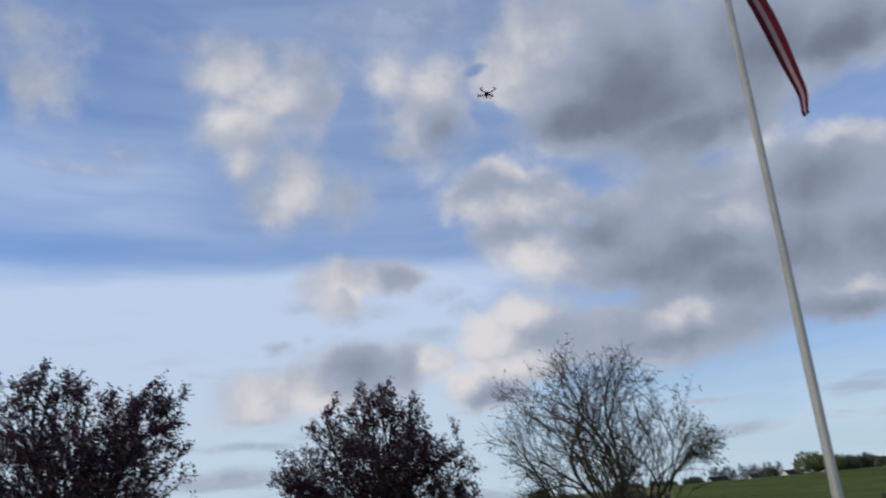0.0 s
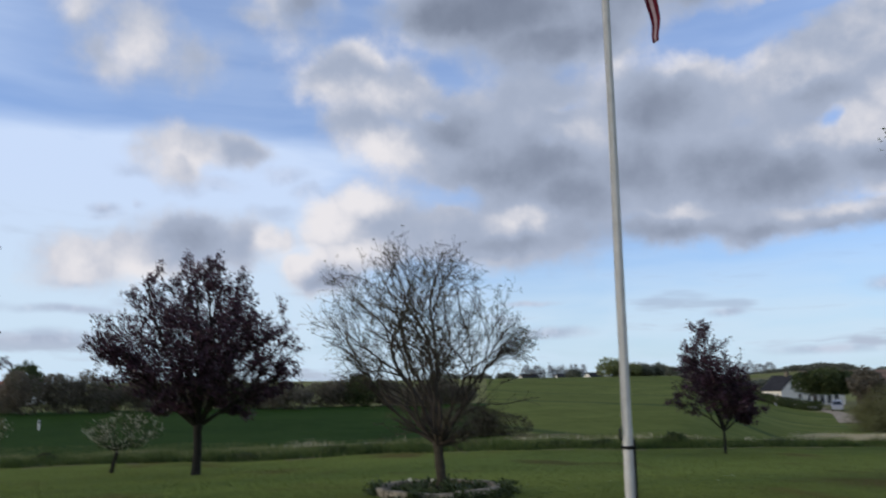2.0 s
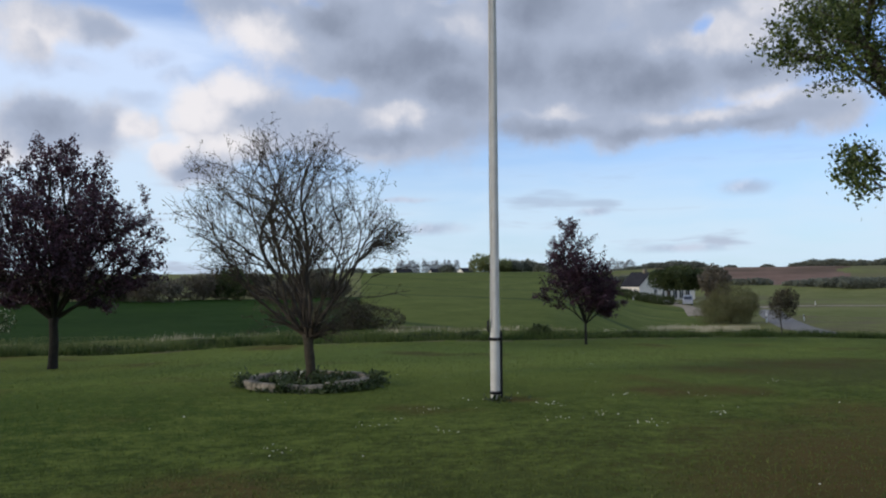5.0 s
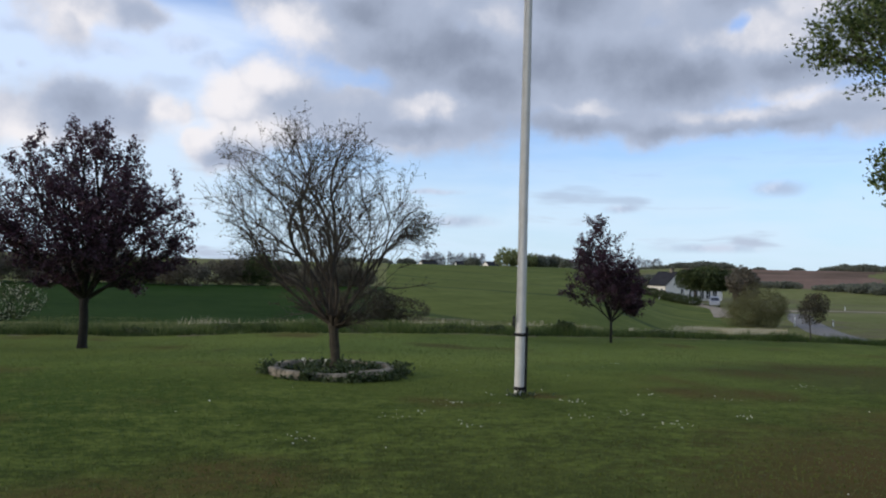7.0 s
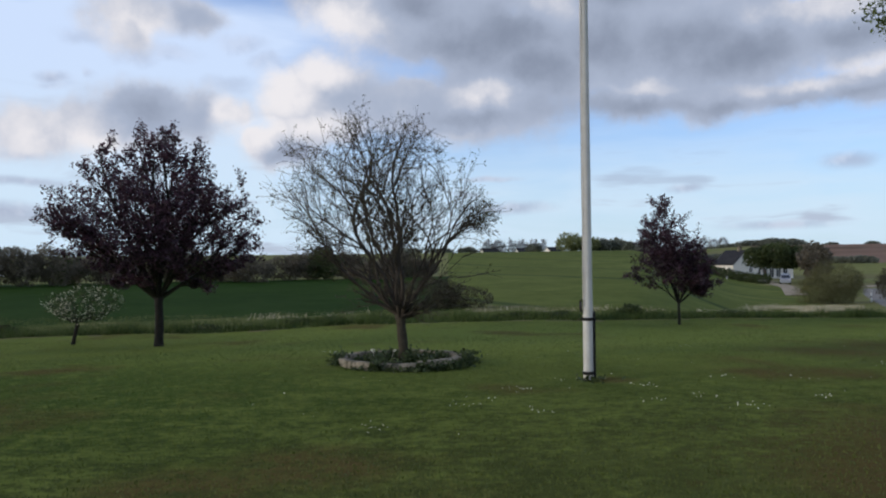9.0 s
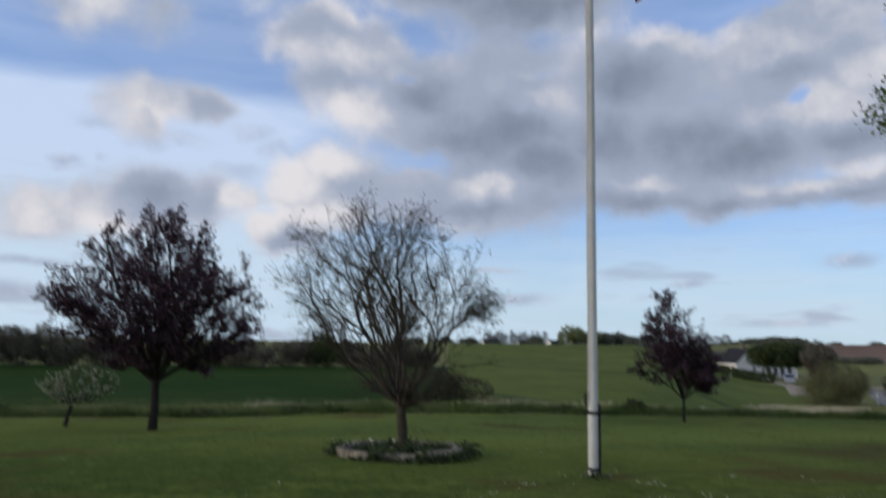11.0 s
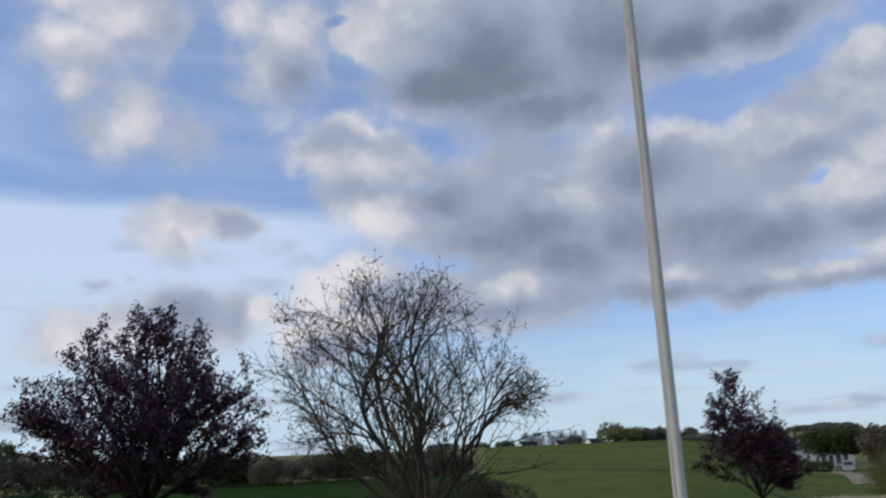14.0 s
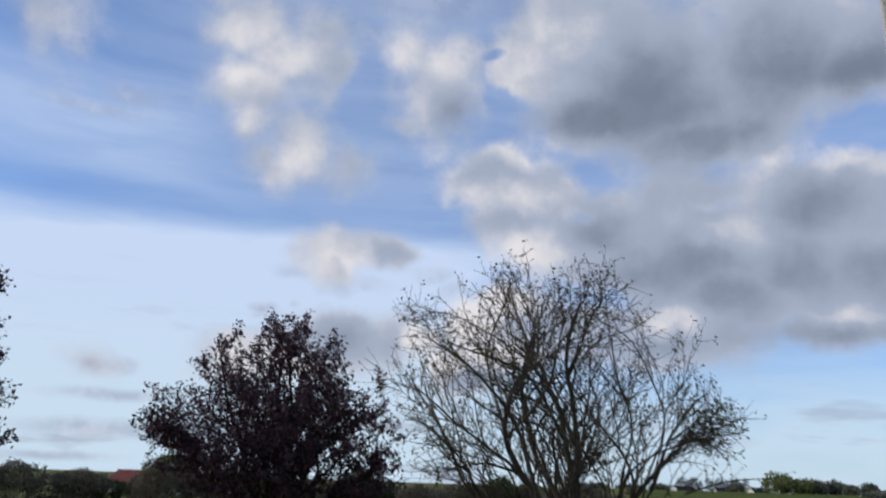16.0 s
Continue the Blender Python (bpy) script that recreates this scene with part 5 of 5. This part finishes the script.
# ---- the farm in the dip ----
def house(name, place, turn, long, deep, eave, ridge, roof_mat, label, windows, door=True, group=""):
    """A rendered house: four walls with their openings, gables, a roof of two slabs, chimney, windows and a door."""
    t = thing(name, place, label, "house", group, turn=turn)
    bm = bmesh.new()
    pts = [(-deep / 2, -0.6), (deep / 2, -0.6), (deep / 2, eave), (0, ridge), (-deep / 2, eave)]
    a = [bm.verts.new((-long / 2, y, z)) for y, z in pts]
    b = [bm.verts.new((long / 2, y, z)) for y, z in pts]
    bm.faces.new(a[::-1]), bm.faces.new(b)
    for n in range(5):
        bm.faces.new((a[n], a[(n + 1) % 5], b[(n + 1) % 5], b[n]))
    bmesh.ops.recalc_face_normals(bm, faces=bm.faces)
    part("wall", bm, RENDERED, t, "white rendered wall")
    slope = math.hypot(deep / 2, ridge - eave)
    tilt = math.degrees(math.atan2(ridge - eave, deep / 2))
    for s in (1, -1):
        bm = box(bmesh.new(), (long + 0.5, slope + 0.45, 0.16), (0, 0, 0), 0.02)
        ob = part("roof", bm, roof_mat, t)
        mid = Vector((0, -s * (deep / 4 + 0.08), (ridge + eave) / 2 + 0.06))
        ob.matrix_basis = Matrix.Translation(mid) @ Matrix.Rotation(radians(s * tilt), 4, "X")
    part("chimney", box(bmesh.new(), (0.7, 0.7, 1.3), (long * 0.2, 0, ridge + 0.35), 0.03), STONE, t)
    for side, x, z, w, h in windows:
        for_end = side == "end"
        win = new("window")
        win.parent = t
        if for_end:
            win.matrix_basis = pose(long / 2 + 0.012, x, z, 90, 0, 90)
        else:
            win.matrix_basis = pose(x, -deep / 2 - 0.012, z, 90, 0, 0)
        part("pane", box(bmesh.new(), (w, h, 0.03), (0, 0, 0.0)), GLASS, win)
        bm = bmesh.new()
        for sx in (-1, 0, 1):
            box(bm, (0.09, h + 0.12, 0.07), (sx * w / 2, 0, 0.02))
        for sy in (-1, 1):
            box(bm, (w + 0.1, 0.09, 0.068), (0, sy * h / 2, 0.021))
        part("frame", bm, PLASTIC_WHITE, win)
    if door:
        part("door", box(bmesh.new(), (1.0, 0.12, 2.1), (-long * 0.12, -deep / 2 - 0.03, 1.0), 0.02), WOOD_DARK, t)
    return t


hx, hy = 70.0, 176.6
house("farmhouse", at(hx - 0.6, hy, 0.1), -72, 6.4, 6.6, 2.7, 5.6, SLATE, "white rendered farmhouse with a dark slate roof and gable",
      [("long", -2.1, 1.5, 1.0, 1.1), ("long", 2.0, 1.5, 1.0, 1.1), ("end", 1.3, 1.5, 0.9, 1.1)])
house("barn", at(77.5, 182.3, 0.1), -22, 13.0, 5.0, 2.6, 4.2, SLATE, "long white farm wing with a row of dark doorways",
      [("long", -4.9 + 1.4 * k, 1.2, 0.9, 1.9) for k in range(8)], door=False)
bush("lime_tree", at(68.5, 154.0), "large green tree in leaf before the farmhouse", "tree", [((0, 0, 5.0), (4.0, 3.4, 2.3)), ((3.2, 0, 4.8), (3.2, 3.0, 2.0)), ((-3.4, 0, 4.7), (2.7, 2.4, 1.8))], LEAF_DARK, 0.4, 12000, 371, trunk=0.3)
bush("lime_tree", at(73.0, 148.0), "brownish half-bare tree beside the farm drive", "tree", [((0, 0, 4.2), (3.0, 2.6, 3.2))], LEAF_BROWN, 0.5, 3200, 372, trunk=0.25)
for n in range(9):
    f = n / 8
    bush("garden_hedge", at(55.5 + 6.5 * f, 163 - 18 * f), "clipped dark green garden hedge by the farm", "bush", [((0, 0, 0.75), (1.5, 1.3, 0.9))], LEAF_DARK, 0.3, 1000, 380 + n, group="hedge before the farmhouse")
for n, (x, y) in enumerate(((46.4, 82.4), (53.5, 95.0), (52.1, 84.6), (54.5, 152.0), (56.5, 148.0), (86.0, 136.0), (-28.5, 56.0))):
    p = thing("marker_post", at(x, y), "white plastic road marker post in the grass", "post", "marker posts along the lane")
    part("post", box(bmesh.new(), (0.12, 0.09, 0.85), (0, 0, 0.3), 0.02), PLASTIC_WHITE, p)
    part("band", box(bmesh.new(), (0.126, 0.096, 0.12), (0, 0, 0.58), 0.01), REFLECTOR, p)


def vehicle(name, place, turn, size, paint, label, van=False):
    """A parked car or van with its cabin, panes, lamps and wheels."""
    long, wide, tall = size
    t = thing(name, place, label, "van" if van else "car", turn=turn)
    bm = bmesh.new()
    if van:
        prof = [(-0.5, 0.16), (0.5, 0.16), (0.5, 0.42), (0.40, 0.52), (0.30, 0.96), (0.22, 1.0), (-0.48, 1.0), (-0.5, 0.95)]
    else:
        prof = [(-0.5, 0.2), (0.5, 0.2), (0.5, 0.45), (0.46, 0.52), (0.22, 0.60), (0.08, 0.95), (0.0, 1.0), (-0.28, 1.0), (-0.38, 0.93), (-0.48, 0.62), (-0.5, 0.5)]
    rows = []
    for s in (-1, 1):
        rows.append([bm.verts.new((x * long, s * wide / 2 * (1.0 if z < 0.62 else 0.86), z * tall)) for x, z in prof])
    bm.faces.new(rows[0]), bm.faces.new(rows[1][::-1])
    for n in range(len(prof)):
        k = (n + 1) % len(prof)
        bm.faces.new((rows[0][k], rows[0][n], rows[1][n], rows[1][k]))
    bmesh.ops.recalc_face_normals(bm, faces=bm.faces)
    bmesh.ops.bevel(bm, geom=list(bm.edges), offset=0.05, segments=2, affect="EDGES")
    part("body", bm, paint, t)
    if van:
        panes = [((0.37 * long, 0, 0.74 * tall), (0.04, wide * 0.76, tall * 0.30), 24.0), ((-0.5 * long, 0, 0.74 * tall), (0.03, wide * 0.7, tall * 0.24), 0.0)]
    else:
        panes = [((0.155 * long, 0, 0.78 * tall), (0.04, wide * 0.74, tall * 0.30), 50.0), ((-0.435 * long, 0, 0.78 * tall), (0.04, wide * 0.7, tall * 0.24), -28.0)]
    for c, s, lean in panes:
        ob = part("windscreen", box(bmesh.new(), s, (0, 0, 0), 0.01), GLASS, t)
        ob.matrix_basis = pose(*c, 0, -lean, 0)
    for s in (-1, 1):
        part("side_window", box(bmesh.new(), (long * 0.3, 0.03, tall * 0.2), (-0.08 * long, s * wide * 0.447, 0.79 * tall), 0.01), GLASS, t)
        part("headlight", box(bmesh.new(), (0.06, 0.28, 0.16), (0.485 * long, s * wide * 0.36, 0.42 * tall), 0.02), LAMP_GLASS, t)
        for x in (-0.32, 0.32):
            w = new("wheel")
            w.parent = t
            w.matrix_basis = pose(x * long, s * (wide / 2 - 0.1), 0.32, 90, 0, 0)
            part("tyre", round_bar([(0.2, -0.1), (0.3, -0.1), (0.32, -0.07), (0.32, 0.07), (0.3, 0.1), (0.2, 0.1)], 20).mesh("tyre", [TYRE], True), None, w)
            part("rim", round_bar([(0.0, 0.085), (0.19, 0.09), (0.205, 0.08), (0.205, -0.08), (0.0, -0.08)], 20).mesh("rim", [CAR_GREY], True), None, w)


for n, (az, r, turn, mat) in enumerate(((4.9, 435, 20, SLATE), (7.4, 440, 10, SLATE), (9.4, 430, 30, SLATE), (12.9, 400, -50, SLATE))):
    house("far_house", at(r * math.sin(radians(az)), r * math.cos(radians(az)), 0.3), turn, 9.0, 7.0, 2.4, 4.8, mat, "white house with a dark roof in the far hamlet",
          [("long", -2.5, 1.3, 1.1, 1.2), ("long", 2.5, 1.3, 1.1, 1.2)], group="houses of the far hamlet")
vehicle("car", at(62.7, 146.9, 0.0), -110, (3.8, 1.65, 1.35), CAR_WHITE, "white parked car on the farm drive")
vehicle("van", at(64.6, 142.0, 0.0), -113, (4.4, 1.75, 1.85), CAR_GREY, "silver-grey parked van on the farm drive", van=True)
house("cottage", at(-62, 111.5, 0.5), 8, 9.0, 6.5, 1.9, 3.4, TILE, "low house with a red tiled roof behind the hedge", [("long", -2.5, 1.3, 1.0, 1.1), ("long", 2.5, 1.3, 1.0, 1.1)])
